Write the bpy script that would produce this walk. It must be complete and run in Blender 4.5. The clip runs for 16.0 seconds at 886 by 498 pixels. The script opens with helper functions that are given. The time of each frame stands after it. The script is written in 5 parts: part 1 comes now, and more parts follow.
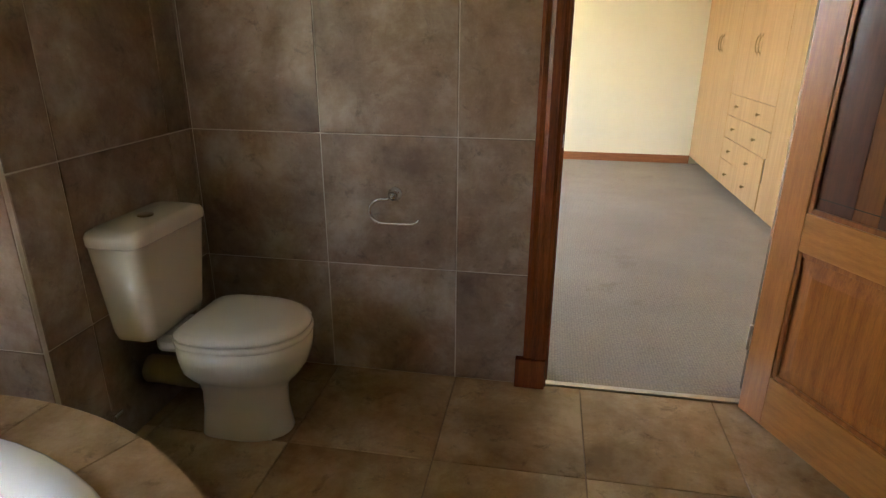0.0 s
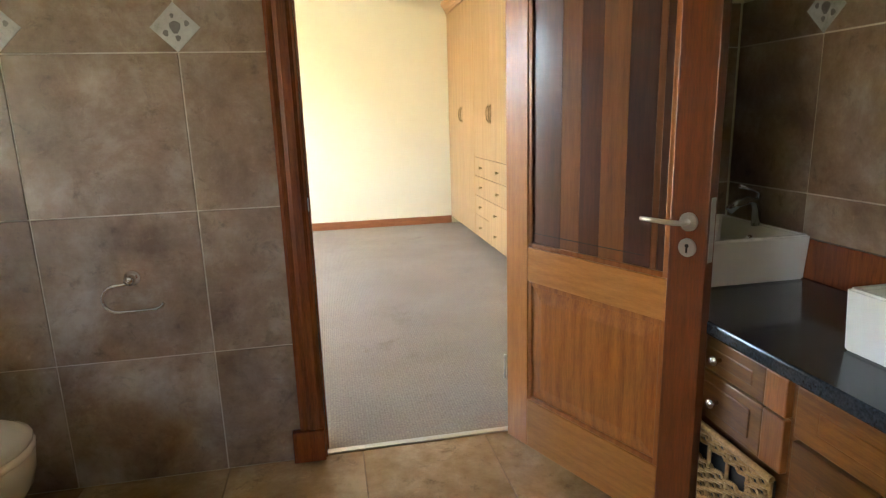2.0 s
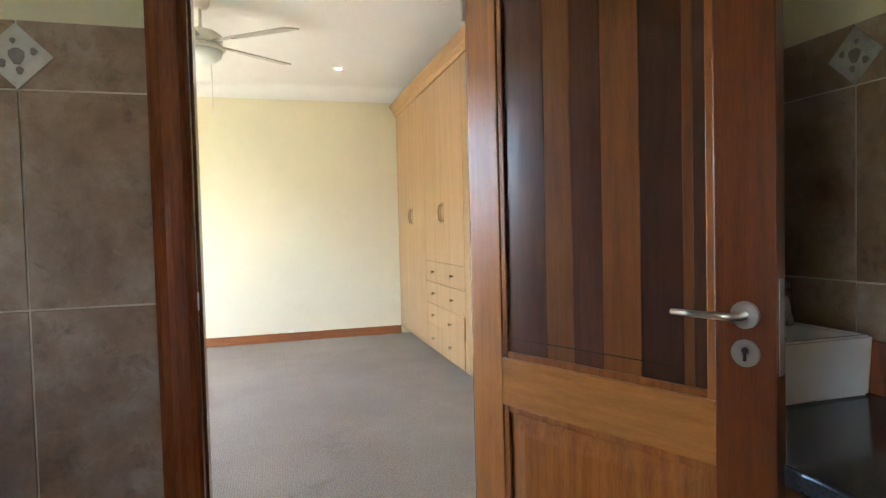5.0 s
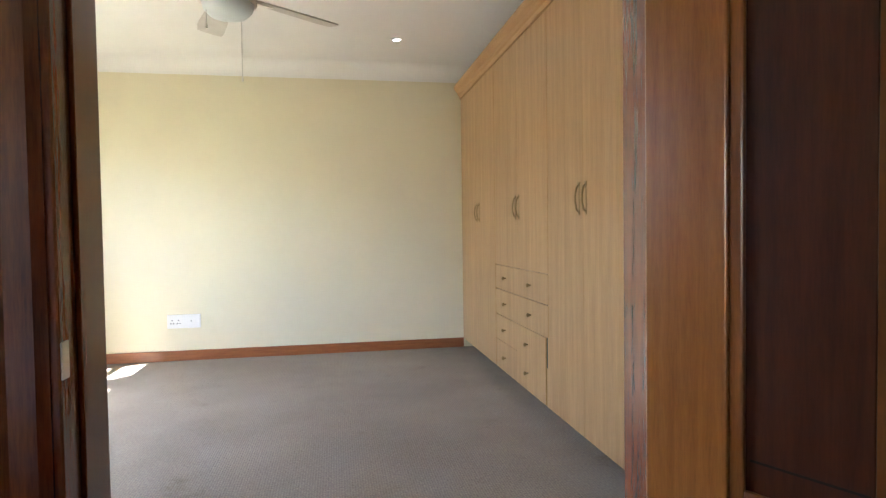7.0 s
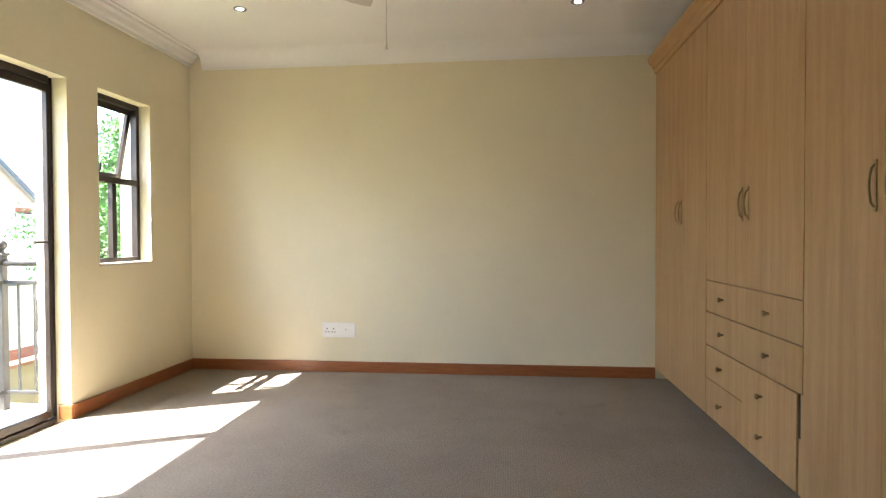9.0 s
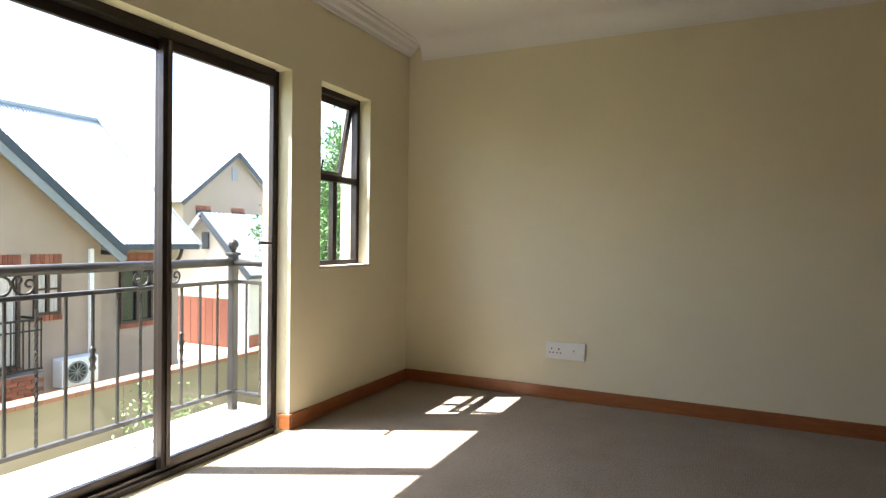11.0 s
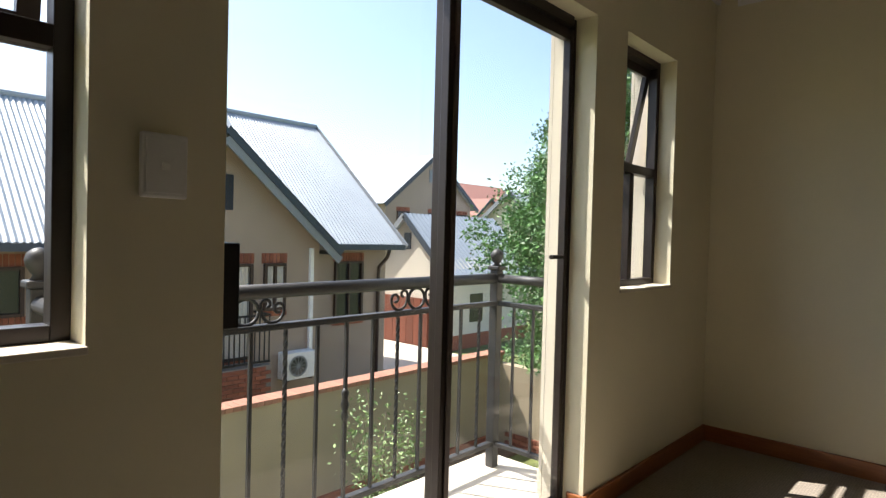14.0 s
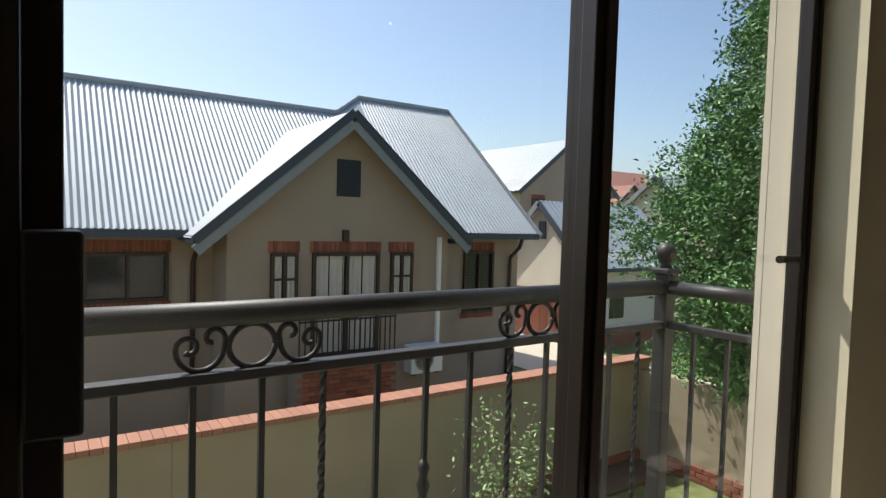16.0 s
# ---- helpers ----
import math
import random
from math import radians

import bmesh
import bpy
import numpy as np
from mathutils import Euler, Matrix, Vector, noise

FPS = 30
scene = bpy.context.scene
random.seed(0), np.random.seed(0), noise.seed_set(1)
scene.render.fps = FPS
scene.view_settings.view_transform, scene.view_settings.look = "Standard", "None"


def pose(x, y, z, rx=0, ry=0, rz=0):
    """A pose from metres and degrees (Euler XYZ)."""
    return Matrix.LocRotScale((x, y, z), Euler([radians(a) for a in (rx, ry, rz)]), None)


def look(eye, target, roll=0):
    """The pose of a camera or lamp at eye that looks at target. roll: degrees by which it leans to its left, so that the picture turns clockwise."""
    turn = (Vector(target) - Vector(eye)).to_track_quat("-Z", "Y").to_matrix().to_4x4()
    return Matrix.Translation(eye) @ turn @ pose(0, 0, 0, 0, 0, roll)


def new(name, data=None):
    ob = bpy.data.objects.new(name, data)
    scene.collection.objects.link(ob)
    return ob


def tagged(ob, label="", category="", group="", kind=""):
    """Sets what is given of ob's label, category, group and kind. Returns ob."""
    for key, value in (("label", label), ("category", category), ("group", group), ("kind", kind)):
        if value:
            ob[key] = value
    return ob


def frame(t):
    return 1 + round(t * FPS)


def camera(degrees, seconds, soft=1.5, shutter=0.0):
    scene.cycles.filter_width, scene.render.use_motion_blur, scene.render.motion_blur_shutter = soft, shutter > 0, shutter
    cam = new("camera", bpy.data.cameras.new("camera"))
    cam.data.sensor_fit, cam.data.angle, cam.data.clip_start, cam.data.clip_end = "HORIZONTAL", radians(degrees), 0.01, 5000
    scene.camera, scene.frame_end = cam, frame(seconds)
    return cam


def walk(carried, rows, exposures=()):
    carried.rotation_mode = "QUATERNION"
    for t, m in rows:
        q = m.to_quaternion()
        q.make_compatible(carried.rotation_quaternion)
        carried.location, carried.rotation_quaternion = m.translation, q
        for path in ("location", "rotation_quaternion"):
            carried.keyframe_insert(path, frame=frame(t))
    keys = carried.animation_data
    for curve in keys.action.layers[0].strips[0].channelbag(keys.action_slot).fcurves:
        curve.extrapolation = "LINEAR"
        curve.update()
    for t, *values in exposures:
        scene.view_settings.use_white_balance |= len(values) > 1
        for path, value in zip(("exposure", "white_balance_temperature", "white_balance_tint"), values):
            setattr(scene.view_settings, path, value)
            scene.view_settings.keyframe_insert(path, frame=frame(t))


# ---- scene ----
cam = camera(73.7, 16.0, soft=1.3)
PATH = [
    (0, (0.204, -0.299, 1.352), (-0.118, 1.556, 0.677), 0.3),
    (0.5, (0.248, -0.308, 1.338), (0.105, 1.591, 0.727), -0.5),
    (1, (0.281, -0.311, 1.333), (0.313, 1.607, 0.768), -0.9),
    (1.5, (0.313, -0.318, 1.321), (0.515, 1.609, 0.827), -1.4),
    (2, (0.338, -0.323, 1.308), (0.704, 1.593, 0.867), -1.7),
    (2.5, (0.35, -0.329, 1.302), (0.857, 1.569, 0.925), -2.0),
    (3, (0.374, -0.29, 1.286), (0.974, 1.609, 1.104), -1.7),
    (5.5, (0.484, 0.412, 1.155), (0.993, 2.345, 1.091), -1.1),
    (6, (0.518, 0.636, 1.141), (0.976, 2.582, 1.08), -0.8),
    (6.5, (0.55, 0.855, 1.151), (0.959, 2.812, 1.089), -0.9),
    (7, (0.584, 1.076, 1.156), (0.941, 3.043, 1.094), -0.8),
    (7.5, (0.612, 1.304, 1.164), (0.892, 3.283, 1.102), -0.8),
    (8, (0.645, 1.519, 1.148), (0.78, 3.514, 1.099), -0.7),
    (8.5, (0.65, 1.71, 1.149), (0.616, 3.709, 1.105), -0.5),
    (9, (0.64, 1.896, 1.148), (0.422, 3.883, 1.108), -0.2),
    (9.5, (0.579, 2.054, 1.153), (0.166, 4.011, 1.113), 0.1),
    (12, (-0.107, 2.73, 1.169), (-1.169, 4.425, 1.143), 1.2),
    (12.5, (-0.291, 2.773, 1.182), (-1.45, 4.403, 1.158), 1.4),
    (13, (-0.489, 2.86, 1.202), (-1.74, 4.42, 1.18), 1.6),
    (13.5, (-0.673, 2.938, 1.204), (-1.983, 4.449, 1.174), 1.6),
    (14, (-0.863, 3.061, 1.201), (-2.22, 4.529, 1.158), 1.5),
    (14.5, (-1.037, 3.244, 1.186), (-2.445, 4.664, 1.131), 1.4),
    (15, (-1.204, 3.412, 1.179), (-2.674, 4.768, 1.11), 1.5),
    (15.5, (-1.384, 3.586, 1.170), (-2.933, 4.848, 1.087), 1.5),
    (16, (-1.505, 3.742, 1.192), (-3.157, 4.865, 1.099), 1.7),
]
walk(cam, [(t, look(eye, target, roll)) for t, eye, target, roll in PATH],
     [(0.0, 5.1, 6500, 9), (1.5, 5.55, 6500, 8), (2.5, 5.55, 5950, 8), (3.2, 5.4, 5750, 7), (5.5, 5.0, 5650, 9), (7.0, 4.42, 5650, 11),
      (8.0, 4.05, 6250, 12), (9.5, 3.52, 6300, 13), (12.0, 2.12, 6300, 12), (13.0, 1.75, 6350, 12), (14.0, 1.2, 6350, 12), (15.0, 0.8, 6400, 10), (16.0, 0.4, 6350, 10)])

# ---- world and light ----
SUN = Vector((-0.59, -0.29, 1.0)).normalized()
world = bpy.data.worlds.new("sky")
scene.world = world
world.use_nodes = True
wn = world.node_tree.nodes
sky = wn.new("ShaderNodeTexSky")
sky.sky_type = "NISHITA"
sky.sun_disc = False
sky.sun_elevation = math.asin(SUN.z)
sky.sun_rotation = math.atan2(SUN.x, SUN.y)
sky.air_density, sky.dust_density = 1.0, 2.0
wn["Background"].inputs["Strength"].default_value = 0.15
world.node_tree.links.new(sky.outputs["Color"], wn["Background"].inputs["Color"])

sun = new("sun", bpy.data.lights.new("sun", "SUN"))
sun.data.energy, sun.data.angle, sun.data.color = 5.0, radians(0.5), (1.0, 0.95, 0.87)
sun.matrix_world = look((0, 0, 20), Vector((0, 0, 20)) - SUN)


# ---- materials ----
def material(name, rough=0.6, metal=0.0):
    m = bpy.data.materials.new(name)
    m.use_nodes = True
    b = m.node_tree.nodes["Principled BSDF"]
    b.inputs["Roughness"].default_value = rough
    b.inputs["Metallic"].default_value = metal
    return m, m.node_tree, b


def node(t, kind, **values):
    n = t.nodes.new(kind)
    for k, v in values.items():
        n.inputs[k].default_value = v
    return n


def coords(t, scale=(1, 1, 1)):
    c = t.nodes.new("ShaderNodeTexCoord")
    m = t.nodes.new("ShaderNodeMapping")
    m.inputs["Scale"].default_value = scale
    t.links.new(c.outputs["Object"], m.inputs["Vector"])
    return m.outputs["Vector"]


def ramp(t, source, stops):
    r = t.nodes.new("ShaderNodeValToRGB")
    el = r.color_ramp.elements
    while len(el) < len(stops):
        el.new(0.5)
    for e, (p, c) in zip(el, stops):
        e.position, e.color = p, (*c, 1)
    t.links.new(source, r.inputs["Fac"])
    return r.outputs["Color"]


def bump(t, b, height, strength, distance):
    n = node(t, "ShaderNodeBump", Strength=strength, Distance=distance)
    t.links.new(height, n.inputs["Height"])
    t.links.new(n.outputs["Normal"], b.inputs["Normal"])


def mixed(t, fac, a, c, how="MIX"):
    n = t.nodes.new("ShaderNodeMix")
    n.data_type, n.blend_type = "RGBA", how
    for sock, v in ((n.inputs["Factor"], fac), (n.inputs[6], a), (n.inputs[7], c)):
        if isinstance(v, (int, float)):
            sock.default_value = v
        elif isinstance(v, tuple):
            sock.default_value = (*v, 1)
        else:
            t.links.new(v, sock)
    return n.outputs[2]


def noise_fac(t, scale, detail=4, stretch=(1, 1, 1), rough=0.6):
    n = node(t, "ShaderNodeTexNoise", Scale=scale, Detail=detail, Roughness=rough)
    t.links.new(coords(t, stretch), n.inputs["Vector"])
    return n.outputs["Fac"]


def plaster(name, base, vary=0.06, rough=0.75, fine=220, strength=0.12):
    m, t, b = material(name, rough)
    lo = tuple(c * (1 - vary) for c in base)
    hi = tuple(min(1, c * (1 + vary * 0.5)) for c in base)
    t.links.new(ramp(t, noise_fac(t, 1.3, 5), [(0.3, lo), (0.7, hi)]), b.inputs["Base Color"])
    bump(t, b, noise_fac(t, fine, 3), strength, 0.002)
    return m


def plain(name, base, rough=0.5, metal=0.0, vary=0.08, scale=12, relief=0.05):
    m, t, b = material(name, rough, metal)
    lo = tuple(c * (1 - vary) for c in base)
    hi = tuple(min(1, c * (1 + vary)) for c in base)
    f = noise_fac(t, scale, 4)
    t.links.new(ramp(t, f, [(0.3, lo), (0.7, hi)]), b.inputs["Base Color"])
    bump(t, b, noise_fac(t, scale * 8, 2), relief, 0.001)
    return m


def timber(name, dark, light, stretch=(9, 9, 0.7), rough=0.35, per_piece=0.0, coat=0.0, streak=5.0):
    m, t, b = material(name, rough)
    f = noise_fac(t, streak, 6, stretch, 0.65)
    col = ramp(t, f, [(0.25, dark), (0.5, tuple((a + c) / 2 for a, c in zip(dark, light))), (0.75, light)])
    fine = noise_fac(t, streak * 8, 3, stretch, 0.7)
    col = mixed(t, 0.15, col, ramp(t, fine, [(0.35, dark), (0.6, light)]))
    if per_piece:
        info = t.nodes.new("ShaderNodeObjectInfo")
        tone = ramp(t, info.outputs["Random"], [(0.0, (1 - per_piece,) * 3), (1.0, (1 + per_piece * 0.2,) * 3)])
        col = mixed(t, 1.0, col, tone, "MULTIPLY")
    t.links.new(col, b.inputs["Base Color"])
    bump(t, b, fine, 0.08, 0.001)
    b.inputs["Coat Weight"].default_value = coat
    b.inputs["Coat Roughness"].default_value = 0.25
    return m


def stone_tile(name, dark, mid, light, rough=0.35):
    m, t, b = material(name, rough)
    info = t.nodes.new("ShaderNodeObjectInfo")
    c = t.nodes.new("ShaderNodeTexCoord")
    add = t.nodes.new("ShaderNodeVectorMath")
    add.operation = "MULTIPLY_ADD"
    comb = t.nodes.new("ShaderNodeCombineXYZ")
    for k in ("X", "Y", "Z"):
        t.links.new(info.outputs["Random"], comb.inputs[k])
    t.links.new(comb.outputs["Vector"], add.inputs[0])
    add.inputs[1].default_value = (37, 53, 71)
    t.links.new(c.outputs["Object"], add.inputs[2])
    n1 = node(t, "ShaderNodeTexNoise", Scale=2.8, Detail=8, Roughness=0.7, Distortion=0.15)
    n2 = node(t, "ShaderNodeTexNoise", Scale=12.0, Detail=7, Roughness=0.75, Distortion=0.5)
    for n in (n1, n2):
        t.links.new(add.outputs["Vector"], n.inputs["Vector"])
    col = ramp(t, n1.outputs["Fac"], [(0.34, dark), (0.5, mid), (0.66, light)])
    veins = ramp(t, n2.outputs["Fac"], [(0.30, (0.55, 0.55, 0.55)), (0.44, (1, 1, 1)), (0.62, (1, 1, 1)), (0.75, (1.5, 1.5, 1.5))])
    col = mixed(t, 0.95, col, veins, "MULTIPLY")
    t.links.new(col, b.inputs["Base Color"])
    bump(t, b, n2.outputs["Fac"], 0.12, 0.002)
    return m


def carpet_material():
    m, t, b = material("loop_pile_carpet", 0.95)
    v = coords(t)
    w = node(t, "ShaderNodeTexWave", Scale=26.0, Distortion=1.6, Detail=2.0)
    w.inputs["Detail Scale"].default_value = 9.0
    w.bands_direction = "X"
    w2 = node(t, "ShaderNodeTexWave", Scale=26.0, Distortion=1.2, Detail=2.0)
    w2.bands_direction = "Y"
    t.links.new(v, w.inputs["Vector"])
    t.links.new(v, w2.inputs["Vector"])
    loops = mixed(t, 0.5, w.outputs["Color"], w2.outputs["Color"], "MULTIPLY")
    big = ramp(t, noise_fac(t, 0.9, 6, rough=0.7), [(0.3, (0.28, 0.24, 0.195)), (0.7, (0.36, 0.315, 0.26))])
    speck = ramp(t, noise_fac(t, 90, 3), [(0.3, (0.72, 0.72, 0.72)), (0.7, (1.12, 1.1, 1.08))])
    col = mixed(t, 1.0, big, speck, "MULTIPLY")
    col = mixed(t, 0.14, col, mixed(t, 1.0, col, loops, "MULTIPLY"))
    stain = ramp(t, noise_fac(t, 2.2, 7, rough=0.75), [(0.30, (0.8, 0.78, 0.75)), (0.42, (1, 1, 1))])
    t.links.new(mixed(t, 1.0, col, stain, "MULTIPLY"), b.inputs["Base Color"])
    bump(t, b, loops, 0.45, 0.003)
    b.inputs["Specular IOR Level"].default_value = 0.15
    return m


def glass_material(name, tint=(1, 1, 1)):
    m, t, b = material(name)
    t.nodes.remove(b)
    tr = t.nodes.new("ShaderNodeBsdfTransparent")
    tr.inputs["Color"].default_value = (*tint, 1)
    gl = node(t, "ShaderNodeBsdfGlossy", Roughness=0.01)
    lw = node(t, "ShaderNodeLayerWeight", Blend=0.5)
    pw = node(t, "ShaderNodeMath")
    pw.operation = "POWER"
    pw.inputs[1].default_value = 4.0
    t.links.new(lw.outputs["Facing"], pw.inputs[0])
    fr = node(t, "ShaderNodeMath")
    fr.operation = "MULTIPLY_ADD"
    fr.inputs[1].default_value, fr.inputs[2].default_value = 0.7, 0.025
    t.links.new(pw.outputs["Value"], fr.inputs[0])
    mx = t.nodes.new("ShaderNodeMixShader")
    t.links.new(fr.outputs["Value"], mx.inputs["Fac"])
    t.links.new(tr.outputs["BSDF"], mx.inputs[1])
    t.links.new(gl.outputs["BSDF"], mx.inputs[2])
    t.links.new(mx.outputs["Shader"], t.nodes["Material Output"].inputs["Surface"])
    return m


def leaf_material(name, dark, light):
    m, t, b = material(name, 0.5)
    g = t.nodes.new("ShaderNodeNewGeometry")
    t.links.new(ramp(t, g.outputs["Random Per Island"], [(0.0, dark), (0.6, light), (1.0, tuple(min(1, c * 1.5) for c in light))]), b.inputs["Base Color"])
    b.inputs["Subsurface Weight"].default_value = 0.0
    return m


def brick_tone(name, dark, light):
    m, t, b = material(name, 0.85)
    info = t.nodes.new("ShaderNodeObjectInfo")
    g = t.nodes.new("ShaderNodeNewGeometry")
    r = t.nodes.new("ShaderNodeMath")
    r.operation = "ADD"
    t.links.new(info.outputs["Random"], r.inputs[0])
    t.links.new(g.outputs["Random Per Island"], r.inputs[1])
    fr = t.nodes.new("ShaderNodeMath")
    fr.operation = "FRACT"
    t.links.new(r.outputs["Value"], fr.inputs[0])
    col = ramp(t, fr.outputs["Value"], [(0.0, dark), (1.0, light)])
    col = mixed(t, 0.3, col, ramp(t, noise_fac(t, 25, 4), [(0.3, dark), (0.7, light)]))
    t.links.new(col, b.inputs["Base Color"])
    bump(t, b, noise_fac(t, 90, 3), 0.3, 0.004)
    return m


WALL = plaster("yellow_wall_paint", (0.74, 0.68, 0.49), 0.04)
WALL_BATH = plaster("cream_bathroom_paint", (0.70, 0.63, 0.43), 0.05)
CEIL = plaster("white_ceiling_paint", (0.80, 0.79, 0.76), 0.03)
OUTWALL = plaster("beige_outdoor_plaster", (0.345, 0.268, 0.205), 0.10, 0.9, 120, 0.35)
YARDWALL = plaster("ochre_yard_wall_plaster", (0.345, 0.275, 0.185), 0.12, 0.9, 110, 0.35)
PALEWALL = plaster("pale_outdoor_plaster", (0.62, 0.56, 0.46), 0.10, 0.9, 70, 0.6)
CARPET = carpet_material()
TILE = stone_tile("brown_stone_wall_tile", (0.165, 0.090, 0.052), (0.290, 0.193, 0.130), (0.44, 0.345, 0.265))
FLOORTILE = stone_tile("tan_stone_floor_tile", (0.23, 0.13, 0.056), (0.34, 0.215, 0.108), (0.47, 0.33, 0.19), 0.25)
DIAMOND = stone_tile("grey_white_inset_tile", (0.22, 0.20, 0.18), (0.45, 0.42, 0.38), (0.62, 0.6, 0.56))
MOTIF = plain("grey_motif_glaze", (0.20, 0.18, 0.165), 0.4, 0.0, 0.2, 30)
GROUT = plain("pale_grout", (0.60, 0.51, 0.40), 0.9)
GROUT_FLOOR = plain("brown_grout", (0.22, 0.135, 0.07), 0.9)
DOORWOOD = timber("varnished_meranti", (0.16, 0.043, 0.008), (0.42, 0.145, 0.029), rough=0.3, coat=0.25, per_piece=0.25)
PLANKDARK = timber("varnished_dark_planks", (0.036, 0.009, 0.005), (0.105, 0.03, 0.013), rough=0.28, coat=0.8, per_piece=0.4)
PLANKLIGHT = timber("varnished_orange_planks", (0.115, 0.036, 0.009), (0.25, 0.09, 0.022), rough=0.28, coat=0.8, per_piece=0.4)
LOCKWOOD = timber("dark_red_meranti", (0.06, 0.013, 0.004), (0.20, 0.05, 0.010), rough=0.3, coat=0.3)
HINGEWOOD = timber("orange_meranti_stile", (0.24, 0.075, 0.014), (0.47, 0.18, 0.038), rough=0.28, coat=0.5)
RAILWOOD = timber("varnished_meranti_rail", (0.27, 0.092, 0.018), (0.50, 0.21, 0.048), stretch=(1, 9, 9), rough=0.3, coat=0.25, per_piece=0.2)
FRAMEWOOD = timber("dark_red_frame_wood", (0.065, 0.014, 0.005), (0.28, 0.07, 0.016), rough=0.25, coat=0.6)
SKIRT = timber("skirting_wood", (0.20, 0.06, 0.017), (0.36, 0.13, 0.04), stretch=(1, 1, 12), rough=0.4, coat=0.3)
OAK = timber("pale_oak_veneer", (0.34, 0.195, 0.074), (0.51, 0.325, 0.148), stretch=(6, 6, 0.35), rough=0.4, per_piece=0.06, streak=4)
OAKH = timber("pale_oak_cornice", (0.38, 0.215, 0.08), (0.52, 0.32, 0.135), stretch=(9, 0.6, 9), rough=0.42)
VANWOOD = timber("honey_vanity_wood", (0.10, 0.027, 0.005), (0.29, 0.115, 0.022), stretch=(9, 1.0, 9), rough=0.35, coat=0.3, per_piece=0.4)
WICKER = timber("wicker", (0.20, 0.10, 0.03), (0.46, 0.28, 0.10), stretch=(20, 20, 20), rough=0.6)
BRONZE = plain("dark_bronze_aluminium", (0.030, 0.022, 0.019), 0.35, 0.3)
# lighter copy of BRONZE, with the light on it put into the colour
BRONZE_LIT = plain("lit_bronze_aluminium", (0.085, 0.068, 0.062), 0.4, 0.4)
BLACK = plain("black_plastic", (0.008, 0.008, 0.008), 0.5)
RAILMETAL = plain("charcoal_painted_steel", (0.036, 0.034, 0.034), 0.5, 0.2, 0.15)
CHROME = plain("chrome", (0.75, 0.75, 0.76), 0.12, 1.0, 0.02)
STEEL = plain("brushed_steel", (0.55, 0.54, 0.52), 0.3, 1.0, 0.04)
BRASS = plain("antique_brass", (0.34, 0.25, 0.14), 0.35, 0.9, 0.2)
CERAMIC = plain("ivory_ceramic", (0.68, 0.62, 0.50), 0.12, 0.0, 0.02, 4, 0.0)
WHITE = plain("white_ceramic", (0.80, 0.80, 0.79), 0.12, 0.0, 0.02, 4, 0.0)
PLASTIC = plain("white_plastic", (0.78, 0.77, 0.74), 0.35, 0.0, 0.02)
PIPE = plain("yellowed_plastic_pipe", (0.50, 0.36, 0.18), 0.5)
GRANITE = plain("dark_grey_granite", (0.030, 0.036, 0.044), 0.12, 0.0, 0.6, 160, 0.02)
GLASS = glass_material("clear_glass", (0.96, 0.97, 0.96))
FARGLASS = plain("dark_window_glass", (0.02, 0.022, 0.025), 0.08, 0.0, 0.3, 1.5, 0.0)
CURTAIN = plain("cream_curtain", (0.50, 0.46, 0.40), 0.9)
FANWHITE = plain("cream_fan_paint", (0.72, 0.69, 0.62), 0.4)
BLADE = plain("grey_cream_fan_blade", (0.50, 0.47, 0.42), 0.45)
FROST = plain("frosted_lamp_glass", (0.70, 0.76, 0.74), 0.35, 0.0, 0.03)
ROOF = plain("grey_corrugated_steel", (0.33, 0.36, 0.39), 0.55, 0.1, 0.08, 0.8)
VENTBLUE = plain("dark_navy_louvre", (0.018, 0.022, 0.034), 0.6)
FASCIA = plain("slate_blue_fascia", (0.042, 0.052, 0.066), 0.5)
BARGE = plain("pale_grey_bargeboard", (0.22, 0.23, 0.24), 0.6)
REDROOF = plain("red_tile_roof", (0.30, 0.14, 0.11), 0.8, 0.0, 0.2, 3)
PINKWALL = plaster("pink_plaster", (0.55, 0.36, 0.27), 0.08, 0.9)
BRICK = brick_tone("red_face_brick", (0.15, 0.045, 0.025), (0.34, 0.12, 0.065))
COPING = brick_tone("terracotta_coping", (0.29, 0.135, 0.09), (0.38, 0.18, 0.115))
MORTAR = plain("grey_mortar", (0.22, 0.19, 0.16), 0.95)
GARAGE = timber("red_brown_garage_wood", (0.12, 0.03, 0.015), (0.24, 0.07, 0.035), stretch=(1, 1, 9), rough=0.6, per_piece=0.3)
WINWOOD = plain("brown_window_timber", (0.045, 0.024, 0.015), 0.6)
PAVING = plain("pale_concrete_paving", (0.50, 0.44, 0.36), 0.9, 0.0, 0.12, 3, 0.3)
SLAB = plain("cream_balcony_screed", (0.62, 0.57, 0.48), 0.85, 0.0, 0.10, 5, 0.3)
GRASS = plain("dry_green_lawn", (0.13, 0.15, 0.045), 0.95, 0.0, 0.4, 6, 0.6)
EARTH = plain("brown_soil", (0.13, 0.085, 0.05), 0.95, 0.0, 0.3, 4, 0.6)
BARK = plain("grey_brown_bark", (0.12, 0.09, 0.065), 0.9, 0.0, 0.3, 20, 0.5)
LEAF = leaf_material("tree_leaf", (0.03, 0.085, 0.022), (0.10, 0.215, 0.055))
LEAF2 = leaf_material("shrub_leaf", (0.09, 0.14, 0.04), (0.20, 0.27, 0.10))
LAMPGLOW = bpy.data.materials.new("lit_halogen")
LAMPGLOW.use_nodes = True
LAMPGLOW.node_tree.nodes["Principled BSDF"].inputs["Emission Color"].default_value = (1, 0.9, 0.72, 1)
